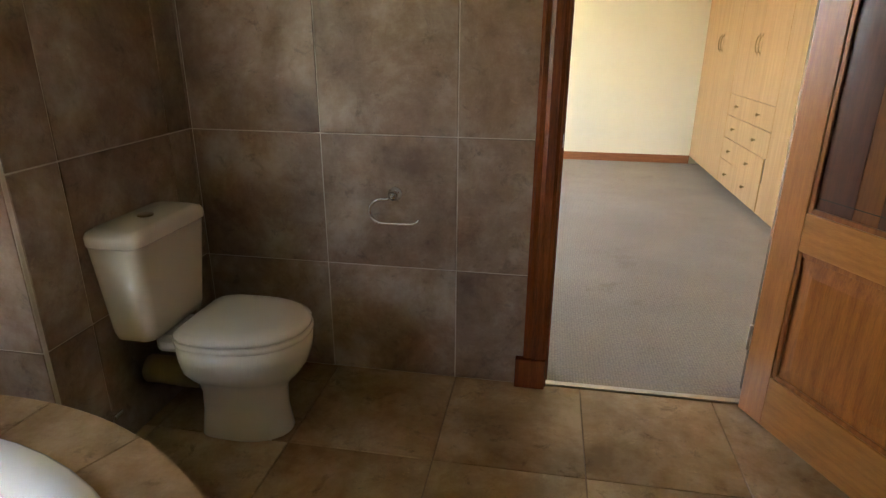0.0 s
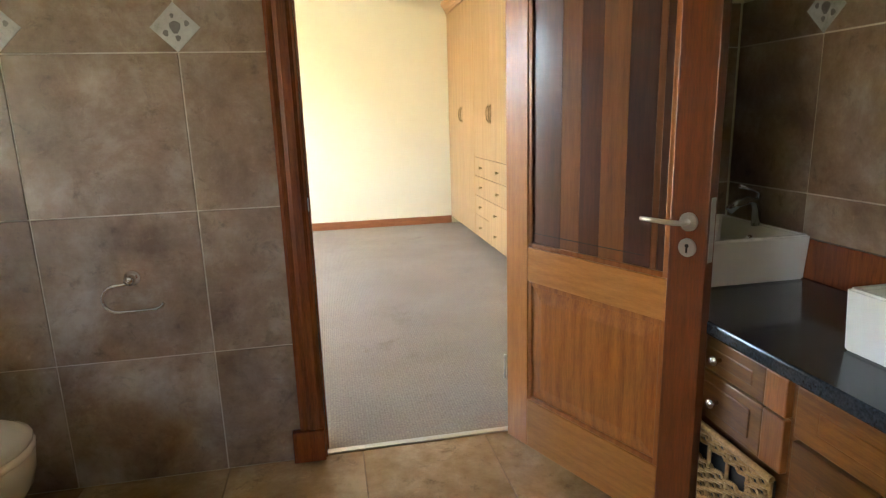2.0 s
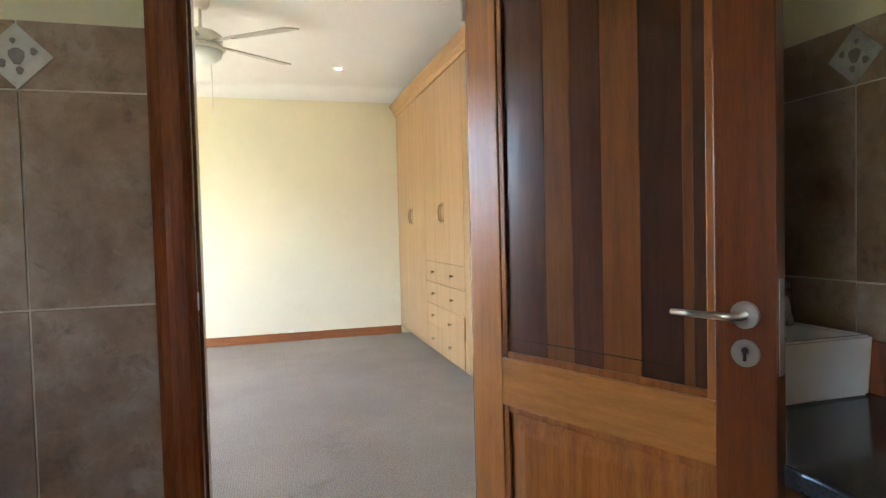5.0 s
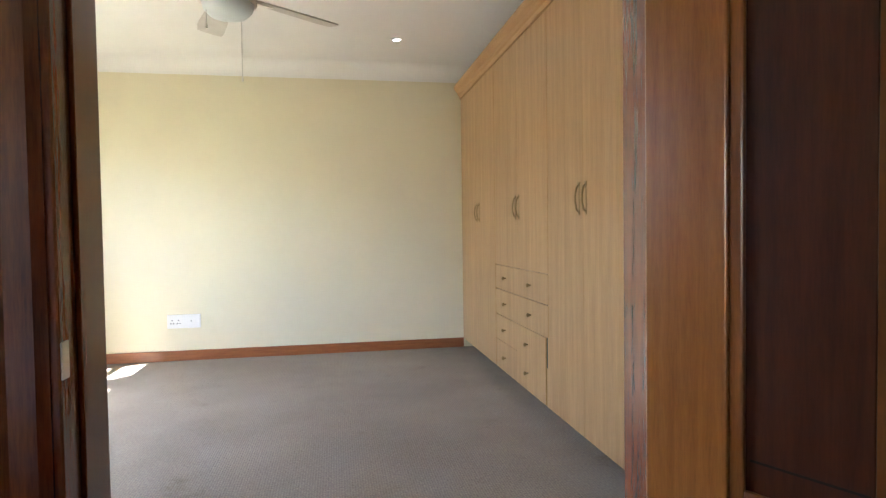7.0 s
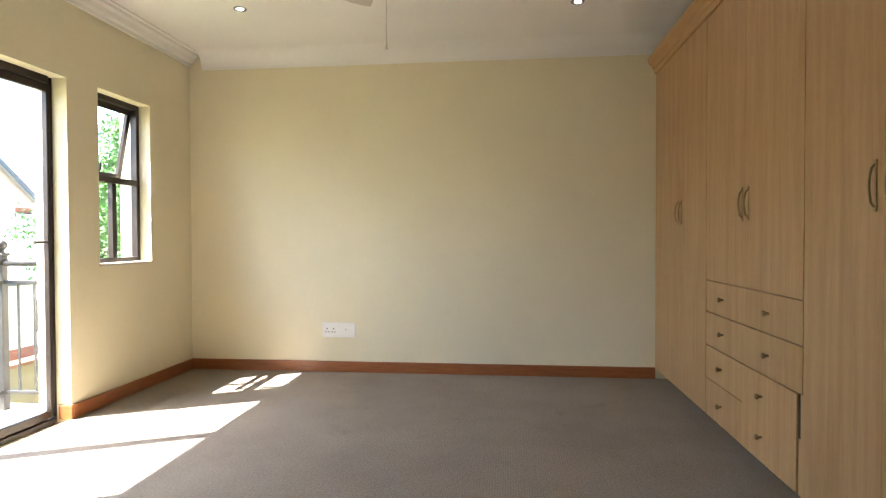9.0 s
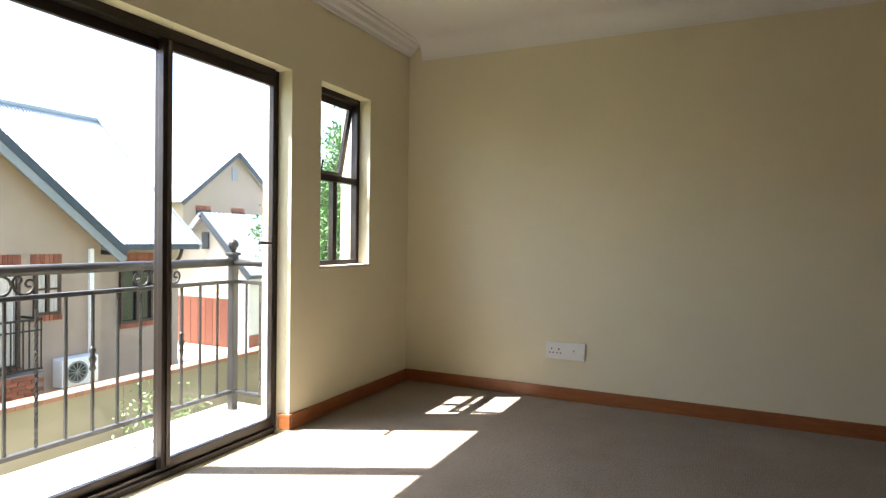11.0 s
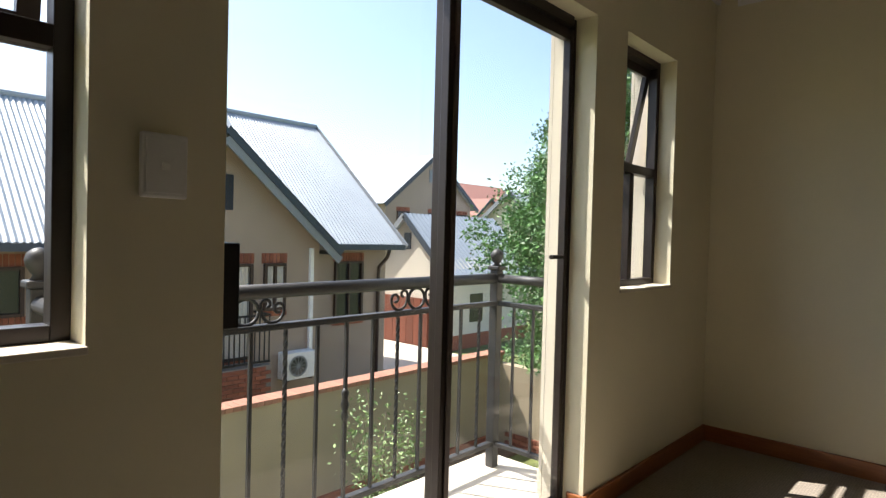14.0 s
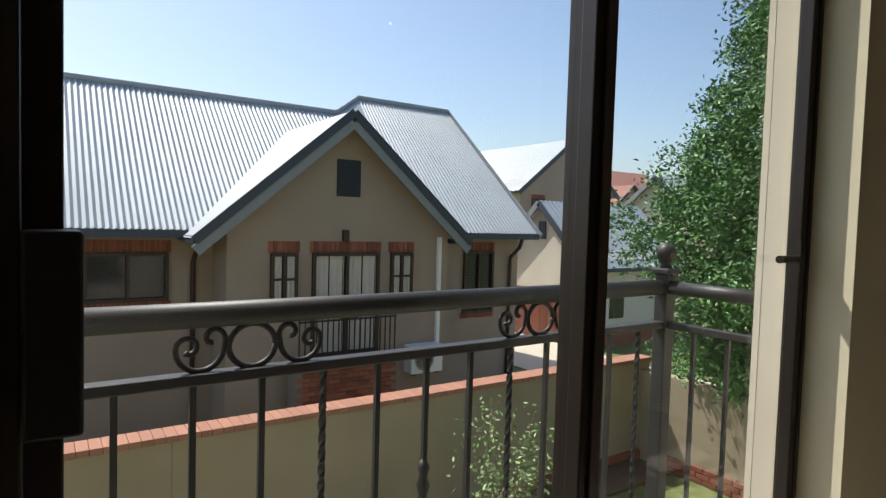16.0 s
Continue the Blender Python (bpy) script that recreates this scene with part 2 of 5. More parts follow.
LAMPGLOW.node_tree.nodes["Principled BSDF"].inputs["Emission Strength"].default_value = 6.0


# ---- building blocks ----
def part(name, bm, mat, parent=None, label="", smooth=False):
    me = bpy.data.meshes.new(name)
    bmesh.ops.recalc_face_normals(bm, faces=bm.faces)
    bm.to_mesh(me)
    bm.free()
    if smooth:
        for p in me.polygons:
            p.use_smooth = True
    me.materials.append(mat)
    ob = new(name, me)
    if parent is not None:
        ob.parent = parent
    if label:
        ob["label"] = label
    return ob


def thing(name, label, category, at=(0, 0, 0), rz=0, group="", kind=""):
    ob = new(name)
    ob.empty_display_size = 0.1
    ob.matrix_basis = pose(*at, 0, 0, rz)
    return tagged(ob, label, category, group, kind)


def box(lo, hi, bevel=0.0, bm=None, seg=2):
    bm = bm or bmesh.new()
    c = [(a + b) / 2 for a, b in zip(lo, hi)]
    d = [abs(b - a) for a, b in zip(lo, hi)]
    r = bmesh.ops.create_cube(bm, size=1.0, matrix=Matrix.Translation(c) @ Matrix.Diagonal((*d, 1)))
    if bevel > 0:
        es = list({e for v in r["verts"] for e in v.link_edges})
        bmesh.ops.bevel(bm, geom=es, offset=bevel, segments=seg, affect="EDGES", profile=0.5)
    return bm


def cyl(a, b, r, r2=None, n=16, bm=None):
    bm = bm or bmesh.new()
    a, b = Vector(a), Vector(b)
    q = (b - a).to_track_quat("Z", "Y").to_matrix().to_4x4()
    bmesh.ops.create_cone(bm, cap_ends=True, segments=n, radius1=r, radius2=r if r2 is None else r2, depth=(b - a).length, matrix=Matrix.Translation((a + b) / 2) @ q)
    return bm


def ball(c, r, bm=None, n=16, squash=1.0):
    bm = bm or bmesh.new()
    bmesh.ops.create_uvsphere(bm, u_segments=n, v_segments=max(6, n // 2), radius=r, matrix=Matrix.Translation(c) @ Matrix.Diagonal((1, 1, squash, 1)))
    return bm


def lathe(profile, n=24, bm=None, at=(0, 0, 0)):
    """A turned shape from pairs of radius and height."""
    bm = bm or bmesh.new()
    rings = []
    for r, z in profile:
        rings.append([bm.verts.new((at[0] + r * math.cos(2 * math.pi * k / n), at[1] + r * math.sin(2 * math.pi * k / n), at[2] + z)) for k in range(n)])
    for a, b in zip(rings, rings[1:]):
        for k in range(n):
            bm.faces.new((a[k], a[(k + 1) % n], b[(k + 1) % n], b[k]))
    bm.faces.new(rings[0][::-1])
    bm.faces.new(rings[-1])
    return bm


def tube(points, r, n=8, bm=None, taper=1.0):
    """A round bar swept along points."""
    bm = bm or bmesh.new()
    pts = [Vector(p) for p in points]
    rings, up = [], None
    for i, p in enumerate(pts):
        d = (pts[min(i + 1, len(pts) - 1)] - pts[max(i - 1, 0)]).normalized()
        if up is None:
            up = d.orthogonal().normalized()
        up = (up - d * up.dot(d)).normalized()
        side = d.cross(up)
        rr = r * (1 + (taper - 1) * i / max(1, len(pts) - 1))
        rings.append([bm.verts.new(p + (up * math.cos(2 * math.pi * k / n) + side * math.sin(2 * math.pi * k / n)) * rr) for k in range(n)])
    for a, b in zip(rings, rings[1:]):
        for k in range(n):
            bm.faces.new((a[k], a[(k + 1) % n], b[(k + 1) % n], b[k]))
    bm.faces.new(rings[0][::-1])
    bm.faces.new(rings[-1])
    return bm


def prism(outline, axis, lo, hi, bm=None):
    """An outline in two axes, drawn out along the third from lo to hi."""
    bm = bm or bmesh.new()

    def at(p, h):
        q = list(p)
        q.insert(axis, h)
        return q
    a = [bm.verts.new(at(p, lo)) for p in outline]
    b = [bm.verts.new(at(p, hi)) for p in outline]
    bm.faces.new(a)
    bm.faces.new(b[::-1])
    for k in range(len(a)):
        j = (k + 1) % len(a)
        bm.faces.new((a[k], a[j], b[j], b[k]))
    return bm


def wall_with_holes(axis, lo, hi, spans, holes):
    """A wall as blocks round its openings. axis 0: thick in x, holes in (y, z); axis 1: thick in y, holes in (x, z)."""
    bm = bmesh.new()
    us = sorted({spans[0], spans[1], *[h[0] for h in holes], *[h[1] for h in holes]})
    zs = sorted({spans[2], spans[3], *[h[2] for h in holes], *[h[3] for h in holes]})
    for u0, u1 in zip(us, us[1:]):
        run = None
        for z0, z1 in zip(zs, zs[1:]):
            inside = any(h[0] <= (u0 + u1) / 2 <= h[1] and h[2] <= (z0 + z1) / 2 <= h[3] for h in holes)
            if not inside:
                run = (run[0], z1) if run else (z0, z1)
            if inside or z1 == zs[-1]:
                if run:
                    if axis == 0:
                        box((lo, u0, run[0]), (hi, u1, run[1]), bm=bm)
                    else:
                        box((u0, lo, run[0]), (u1, hi, run[1]), bm=bm)
                run = None
    return bm


def structure(name, bm, mat, label, category="wall"):
    return tagged(part(name, bm, mat), label, category, kind="structure")


# ---- setting ----
XW, XE = -2.12, 2.44      # inner faces of the outer wall and of the wall behind the cupboards
YS, YN = 1.97, 6.81       # bedroom faces of the bathroom wall and of the far wall
YB = 1.85                 # tiled face of the bathroom wall
ZC = 2.75                 # ceiling
XO = -2.36                # outdoor face of the outer wall
DOOR = (3.70, 5.355, -0.03, 2.16)
WIN = [(5.64, 6.225, 0.97, 2.17), (2.84, 3.425, 0.97, 2.17)]
BWIN = (-1.58, -0.60, 1.0, 1.80)
BXW, BXE, BYS = -2.12, 1.97, -1.9

structure("wall_west", wall_with_holes(0, -2.28, XW, (BYS - 0.2, YN + 0.25, -0.2, ZC), [DOOR, *WIN, BWIN]), WALL, "pale yellow painted wall with windows and a sliding door")
OUTHOLES = [(DOOR[0] - 0.10, DOOR[1] + 0.045, DOOR[2], DOOR[3] + 0.02), *[(y0 - 0.09, y1 + 0.01, z0 - 0.32, z1) for y0, y1, z0, z1 in WIN], BWIN]
structure("wall_west_outer", wall_with_holes(0, XO, -2.28, (BYS - 0.2, YN + 0.25, -0.2, ZC), OUTHOLES), PALEWALL, "cream plastered outer leaf of the wall")
structure("outdoor_render", wall_with_holes(0, XO - 0.02, XO - 0.002, (BYS - 0.3, YN + 0.3, -3.0, ZC + 0.3), OUTHOLES), PALEWALL, "cream plastered outdoor face of the wall")
structure("wall_north", box((XW, YN, -0.2), (XE + 0.2, YN + 0.25, ZC)), WALL, "pale yellow painted plaster wall")
structure("wall_east", box((XE, YS, -0.2), (XE + 0.2, YN, ZC)), WALL, "pale yellow painted plaster wall")
HOLE = (0.235, 1.08, -0.2, 2.06)
structure("wall_south", wall_with_holes(1, YB + 0.013, YS, (XW, XE + 0.2, -0.2, ZC), [HOLE]), WALL, "pale yellow painted wall with a doorway")
structure("bathroom_wall_west", box((XW, 1.0, 0), (-1.20, YB, ZC)), WALL_BATH, "painted bathroom wall above tiles")
structure("bathroom_wall_south", box((XW, BYS - 0.2, -0.2), (BXE + 0.2, BYS, ZC)), WALL_BATH, "cream painted bathroom wall")
structure("bathroom_wall_east", box((BXE + 0.012, BYS, -0.2), (BXE + 0.2, YB + 0.013, ZC)), WALL_BATH, "cream painted bathroom wall above tiles")
structure("bathroom_upper_wall", box((-1.2, YB + 0.002, 1.70), (0.235, YB + 0.012, ZC)), WALL_BATH, "cream painted plaster above the tiles")
structure("bathroom_upper_wall_east", box((1.08, YB + 0.002, 1.70), (BXE, YB + 0.012, ZC)), WALL_BATH, "cream painted plaster above the tiles")
structure("bathroom_lintel", box((0.235, YB + 0.002, 2.06), (1.08, YB + 0.012, ZC)), WALL_BATH, "cream painted plaster over the doorway")
structure("floor_bedroom", box((XW, YB + 0.03, -0.2), (XE, YN, 0.0)), CARPET, "grey-brown ribbed loop pile carpet with faint stains", "carpet")
structure("floor_bathroom", box((XW, BYS, -0.2), (BXE, YB + 0.03, -0.008)), GROUT_FLOOR, "brown grout bed of the tiled floor", "floor")
structure("ceiling", box((XO, BYS - 0.2, ZC), (XE + 0.2, YN + 0.25, ZC + 0.2)), CEIL, "smooth white painted ceiling", "ceiling")
# eave over the balcony, out of view, added to limit sun and sky light
structure("unseen_eave", box((-2.70, BYS - 0.5, 3.06), (XO, YN + 0.6, 3.16)), PALEWALL, "unseen plastered eave added over the balcony", "eave")


def cornice(name, p0, p1, inward, cove=False):
    """Stepped plaster cornice along a wall."""
    bm = bmesh.new()
    prof = [(0, -0.11), (0.018, -0.11), (0.022, -0.085), (0.045, -0.075), (0.06, -0.045), (0.085, -0.03), (0.09, -0.012), (0.115, -0.008), (0.115, 0), (0, 0)]
    if cove:
        prof = [(0, -0.145)] + [(0.13 - 0.13 * math.cos(radians(q)), -0.145 + 0.145 * math.sin(radians(q))) for q in range(10, 91, 10)] + [(0, 0)]
    a = [bm.verts.new((p0[0] + inward[0] * u, p0[1] + inward[1] * u, ZC - 0.001 + v)) for u, v in prof]
    b = [bm.verts.new((p1[0] + inward[0] * u, p1[1] + inward[1] * u, ZC - 0.001 + v)) for u, v in prof]
    for k in range(len(a)):
        j = (k + 1) % len(a)
        bm.faces.new((a[k], a[j], b[j], b[k]))
    bm.faces.new(a)
    bm.faces.new(b[::-1])
    return tagged(part(name, bm, CEIL), "white moulded plaster cornice", "cornice", kind="structure")


cornice("cornice_west", (XW, YS), (XW, YN), (1, 0))
cornice("cornice_north", (XW + 0.115, YN), (XE, YN), (0, -1), True)
cornice("cornice_east", (XE, YS + 0.115), (XE, YN - 0.13), (-1, 0), True)
cornice("cornice_south", (XW + 0.115, YS), (XE, YS), (0, 1))


def skirting(name, lo, hi):
    return tagged(part(name, box(lo, hi, 0.004), SKIRT), "red-brown varnished wooden skirting board", "baseboard", kind="structure")


skirting("baseboard_north", (XW, YN - 0.018, 0), (1.82, YN, 0.092))
skirting("baseboard_west", (XW, DOOR[1] - 0.002, 0), (XW + 0.018, YN - 0.018, 0.092))
skirting("baseboard_reveal", (XW - 0.075, DOOR[1] - 0.018, 0), (XW + 0.018, DOOR[1] - 0.002, 0.092))
skirting("baseboard_west_near", (XW, YS, 0), (XW + 0.018, DOOR[0], 0.092))
skirting("baseboard_south", (XW + 0.018, YS, 0), (0.16, YS + 0.018, 0.092))

# doorway frame
frame_trim = thing("door_frame", "dark red-brown varnished door frame with moulded architrave", "door frame", (0, 0, 0), kind="structure")
for side, x0, x1 in (("left", 0.235, 0.262), ("right", 1.05, 1.08)):
    part("jamb", box((x0, YB - 0.012, 0), (x1, YS + 0.012, 2.06), 0.003), FRAMEWOOD, frame_trim)
part("jamb_head", box((0.262, YB - 0.012, 2.03), (1.05, YS + 0.012, 2.06), 0.003), FRAMEWOOD, frame_trim)
part("door_stop", box((0.262, YB + 0.035, 0), (0.268, YS - 0.02, 2.03), 0.002), FRAMEWOOD, frame_trim)
for x0, x1, flip in ((0.165, 0.252, 1), (1.066, 1.153, -1)):
    prof = [(0, 0), (0, -0.012), (0.012, -0.02), (0.03, -0.017), (0.045, -0.024), (0.075, -0.024), (0.087, -0.016), (0.087, 0)]
    out = [((x0 + u) if flip > 0 else (x1 - u), YB + v) for u, v in prof]
    part("architrave", prism(out, 2, 0.13, 2.10), FRAMEWOOD, frame_trim)
    part("plinth_block", box((x0 - 0.03, YB - 0.034, 0), (x1 + 0.004, YB, 0.13), 0.004), FRAMEWOOD, frame_trim)
part("architrave_head", box((0.165, YB - 0.022, 2.10), (1.153, YB, 2.185), 0.006), FRAMEWOOD, frame_trim)
part("strike_plate", box((0.2615, YB - 0.010, 0.985), (0.264, YB + 0.008, 1.03), 0.0005), STEEL, frame_trim, "small steel strike plate")
strip = tagged(part("threshold_strip", box((0.262, YB + 0.005, 0.0), (1.05, YB + 0.035, 0.006), 0.002), STEEL), "thin aluminium threshold strip between tile and carpet", "trim", kind="structure")


# ---- sliding door and windows ----
def sliding_door():
    d = thing("door_sliding", "dark bronze aluminium sliding door with two glass panels, closed", "sliding door", (-2.275, 4.52, 0), kind="structure")
    y0, y1, z1 = DOOR[0] - 4.52, DOOR[1] - 4.52, DOOR[3]
    for a, b in ((y0, y0 + 0.025), (y1 - 0.016, y1)):
        part("frame_side", box((-0.04 if a < 0 else 0.012, a, -0.02), (0.055, b, z1), 0.003), BRONZE, d)
    part("frame_head", box((-0.05, y0 + 0.045, z1 - 0.045), (0.07, y1 - 0.045, z1), 0.003), BRONZE, d)
    part("frame_sill", box((-0.05, y0 + 0.025, -0.03), (0.056, y1 - 0.016, 0.004), 0.003), BRONZE, d)
    # both tracks take the lit copy of the bronze
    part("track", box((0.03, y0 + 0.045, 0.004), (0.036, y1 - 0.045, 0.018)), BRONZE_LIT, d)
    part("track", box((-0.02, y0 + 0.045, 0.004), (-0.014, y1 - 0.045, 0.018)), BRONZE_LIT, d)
    m = 4.575 - 4.52
    for x, a, b in ((-0.017, y0 + 0.012, m + 0.035), (0.033, m - 0.035, y1 - 0.016)):
        leaf = part("panel", box((x - 0.018, a, 0.018), (x + 0.018, a + 0.05, z1 - 0.045), 0.003), BRONZE, d)
        part("stile", box((x - 0.018, b - (0.05 if x < 0 else 0.026), 0.018), (x + 0.018, b, z1 - 0.045), 0.003), BRONZE, leaf)
        part("bottom_rail", box((x - 0.016, a + 0.05, 0.018), (x + 0.016, b - 0.026, 0.062), 0.003), BRONZE, leaf)
        part("top_rail", box((x - 0.016, a + 0.05, z1 - 0.095), (x + 0.016, b - 0.026, z1 - 0.045), 0.003), BRONZE, leaf)
        g = part("pane", box((x - 0.003, a + 0.05, 0.062), (x + 0.003, b - (0.05 if x < 0 else 0.026), z1 - 0.095)), GLASS, leaf)
        g.visible_shadow = False
    # pale strip that paints the lit face of the meeting stile
    part("lit_stile_strip", box((0.052, m - 0.012, 0.03), (0.058, m + 0.012, z1 - 0.05), 0.001), BRONZE_LIT, d)
    lock = part("lock_box", box((0.02, y0 + 0.025, 0.965), (0.085, y0 + 0.077, 1.172), 0.004), BLACK, d, "black lock box with pull handle")
    part("latch", cyl((0.045, y1 - 0.036, 1.125), (0.056, y1 - 0.155, 1.125), 0.008, 0.0095), BRONZE, d)
    part("latch_plate", box((0.05, y1 - 0.052, 1.09), (0.056, y1 - 0.026, 1.17), 0.001), BRONZE, d)
    return d


sliding_door()


def casement(y0, y1, z0, z1):
    """A bronze window: a two-light fixed lower part and a top-hung sash pushed open above."""
    w = thing("window_1", "dark bronze aluminium window with its top sash pushed open", "window", (-2.24, (y0 + y1) / 2, z0), kind="structure")
    h, hw, t, f = z1 - z0, (y1 - y0) / 2, 0.60, 0.036
    for s in (-1, 1):
        part("frame_side", box((-0.02, s * hw, 0), (0.03, s * (hw - f), h), 0.002), BRONZE, w)
    part("frame_head", box((-0.02, -hw + f, h - f), (0.03, hw - f, h), 0.002), BRONZE, w)
    part("frame_bottom", box((-0.02, -hw + f, 0), (0.03, hw - f, f), 0.002), BRONZE, w)
    part("transom", box((-0.022, -hw + f, t - 0.022), (0.034, hw - f, t + 0.022), 0.002), BRONZE, w)
    part("mullion", box((-0.015, -0.022, f), (0.025, 0.022, t - 0.022), 0.002), BRONZE, w)
    for a, b in ((-hw + f, -0.022), (0.022, hw - f)):
        g = part("pane", box((0.0, a, f), (0.005, b, t - 0.022)), GLASS, w)
        g.visible_shadow = False
    sash = part("sash", bmesh.new(), BRONZE, w, "opened top-hung sash")
    sash.matrix_basis = pose(-0.022, 0, h - f, 0, 0, 0) @ pose(0, 0, 0, 0, 10.5, 0)
    sh, sw = h - f - t - 0.02, hw - f + 0.008
    bm = bmesh.new()
    for s in (-1, 1):
        box((-0.012, s * sw, -sh), (0.012, s * (sw - 0.042), 0), bm=bm)
    box((-0.012, -sw + 0.042, -0.042), (0.012, sw - 0.042, 0), bm=bm)
    box((-0.012, -sw + 0.042, -sh), (0.012, sw - 0.042, -sh + 0.042), bm=bm)
    bm.to_mesh(sash.data)
    bm.free()
    g = part("pane", box((-0.002, -sw + 0.042, -sh + 0.042), (0.002, sw - 0.042, -0.042)), GLASS, sash)
    g.visible_shadow = False
    part("stay", tube([(0.015, -hw + 0.06, t + 0.03), (-0.06, -hw + 0.055, t + 0.045), (-0.11, -hw + 0.05, t + 0.06)], 0.006), BRONZE, w)
    part("handle", tube([(0.03, -hw + 0.10, t + 0.03), (0.055, -hw + 0.10, t + 0.06), (0.06, -hw + 0.10, t + 0.11)], 0.007), BLACK, w)
    part("sill", box((0.03, -hw - 0.004, -0.012), (0.128, hw + 0.004, 0.004), 0.003), PALEWALL, w, "thin tiled window sill")
    return w


for y0, y1, z0, z1 in WIN:
    casement(y0, y1, z0, z1)
bw = thing("window_2", "dark bronze framed bathroom window", "window", (-2.24, (BWIN[0] + BWIN[1]) / 2, BWIN[2]), kind="structure")
BW, BH = (BWIN[1] - BWIN[0]) / 2, BWIN[3] - BWIN[2]
for s in (-1, 1):
    part("frame_side", box((-0.02, s * BW, 0), (0.03, s * (BW - 0.035), BH), 0.002), BRONZE, bw)
part("frame_head", box((-0.02, -BW + 0.035, BH - 0.035), (0.03, BW - 0.035, BH), 0.002), BRONZE, bw)
part("frame_bottom", box((-0.02, -BW + 0.035, 0), (0.03, BW - 0.035, 0.035), 0.002), BRONZE, bw)


# ---- bedroom ----
def cup_handle(parent, x, y, z):
    """A bowed pull handle with two feet."""
    pts = [(x - 0.004, y, z - 0.068), (x - 0.016, y, z - 0.055), (x - 0.022, y, z - 0.025), (x - 0.024, y, z), (x - 0.022, y, z + 0.025), (x - 0.016, y, z + 0.055), (x - 0.004, y, z + 0.068)]
    h = part("handle", tube(pts, 0.0052), BRASS, parent, "antique brass bow handle", True)
    part("backplate", box((x - 0.003, y - 0.005, z - 0.07), (x, y + 0.005, z + 0.07), 0.001), BRASS, h)
    for s in (-1, 1):
        part("foot", box((x - 0.006, y - 0.009, z + s * 0.072 - 0.012), (x, y + 0.009, z + s * 0.072 + 0.012), 0.002), BRASS, h)
    return h


def knob(parent, x, y, z, mat, r=0.013):
    prof = [(0.006, 0), (0.005, 0.012), (r, 0.018), (r * 1.1, 0.024), (r * 0.75, 0.031), (0.003, 0.033)]
    k = part("knob", lathe(prof, 14), mat, parent, "", True)
    k.matrix_basis = pose(x, y, z, 0, -90, 0)
    return k


FX = 1.82
ward = thing("wardrobe", "built-in pale oak wardrobe unit, doors shut, bottom drawers slightly crooked", "wardrobe", (0, 0, 0))
part("carcass", box((FX + 0.024, 3.43, 0.085), (XE, YN, 2.50)), OAK, ward)
# end panel faces away from the windows; its shade is put into the dark brown
part("end_panel", box((FX, 3.405, 0.0), (XE, 3.43, 2.50), 0.002), timber("shaded_end_panel", (0.13, 0.055, 0.026), (0.20, 0.095, 0.045), rough=0.4), ward, "plain end panel with its shade painted in as dark brown")
part("plinth", box((FX + 0.11, 3.43, 0.0), (FX + 0.13, YN, 0.085), 0.001), OAK, ward)
prof = [(0.02, 2.445), (-0.012, 2.445), (-0.016, 2.475), (-0.028, 2.485), (-0.033, 2.505), (-0.058, 2.53), (-0.066, 2.55), (-0.066, 2.568), (0.02, 2.568)]
part("cornice", prism([(FX + u, v) for u, v in prof], 1, 3.38, YN), OAKH, ward, "moulded oak cornice")
for a, b, z0 in ((5.586, 6.192, 0.087), (6.194, YN - 0.004, 0.087), (4.998, 5.580, 0.890), (4.412, 4.996, 0.890), (3.434, 3.899, 0.087), (3.901, 4.405, 0.087)):
    dz = part("door", box((FX, a, z0), (FX + 0.02, b, 2.443), 0.0006, seg=1), OAK, ward)
for y in (6.09, 6.17, 4.96, 5.035, 3.86, 3.945):
    cup_handle(ward, FX, y, 1.31)
for z0, z1 in ((0.704, 0.886), (0.505, 0.698)):
    dr = part("drawer", box((FX, 4.412, z0), (FX + 0.02, 5.578, z1), 0.002), OAK, ward)
    for y in (5.30, 4.73):
        knob(dr, FX, y, (z0 + z1) / 2, BRASS)
for z0, z1 in ((0.309, 0.499), (0.087, 0.305)):
    dr = part("drawer", box((FX, 5.024, z0), (FX + 0.02, 5.578, z1), 0.002), OAK, ward)
    knob(dr, FX, 5.32, (z0 + z1) / 2, BRASS)
deep = part("drawer", box((FX - 0.006, 4.446, 0.092), (FX + 0.02, 5.018, 0.502), 0.002), OAK, ward, "deep drawer front standing slightly crooked")
for z in (0.40, 0.21):
    knob(deep, FX - 0.006, 4.78, z, BRASS)
# black block stands in for the shade inside the open gap
part("gap", box((FX + 0.002, 4.424, 0.32), (FX + 0.03, 4.446, 0.504)), BLACK, ward, "gap beside a crooked drawer, its shade drawn as a black block")
part("filler", box((FX, 4.405, 0.087), (FX + 0.02, 4.440, 0.32), 0.001), OAK, ward)
part("filler", box((FX, 4.405, 0.32), (FX + 0.02, 4.424, 0.504), 0.001), OAK, ward)


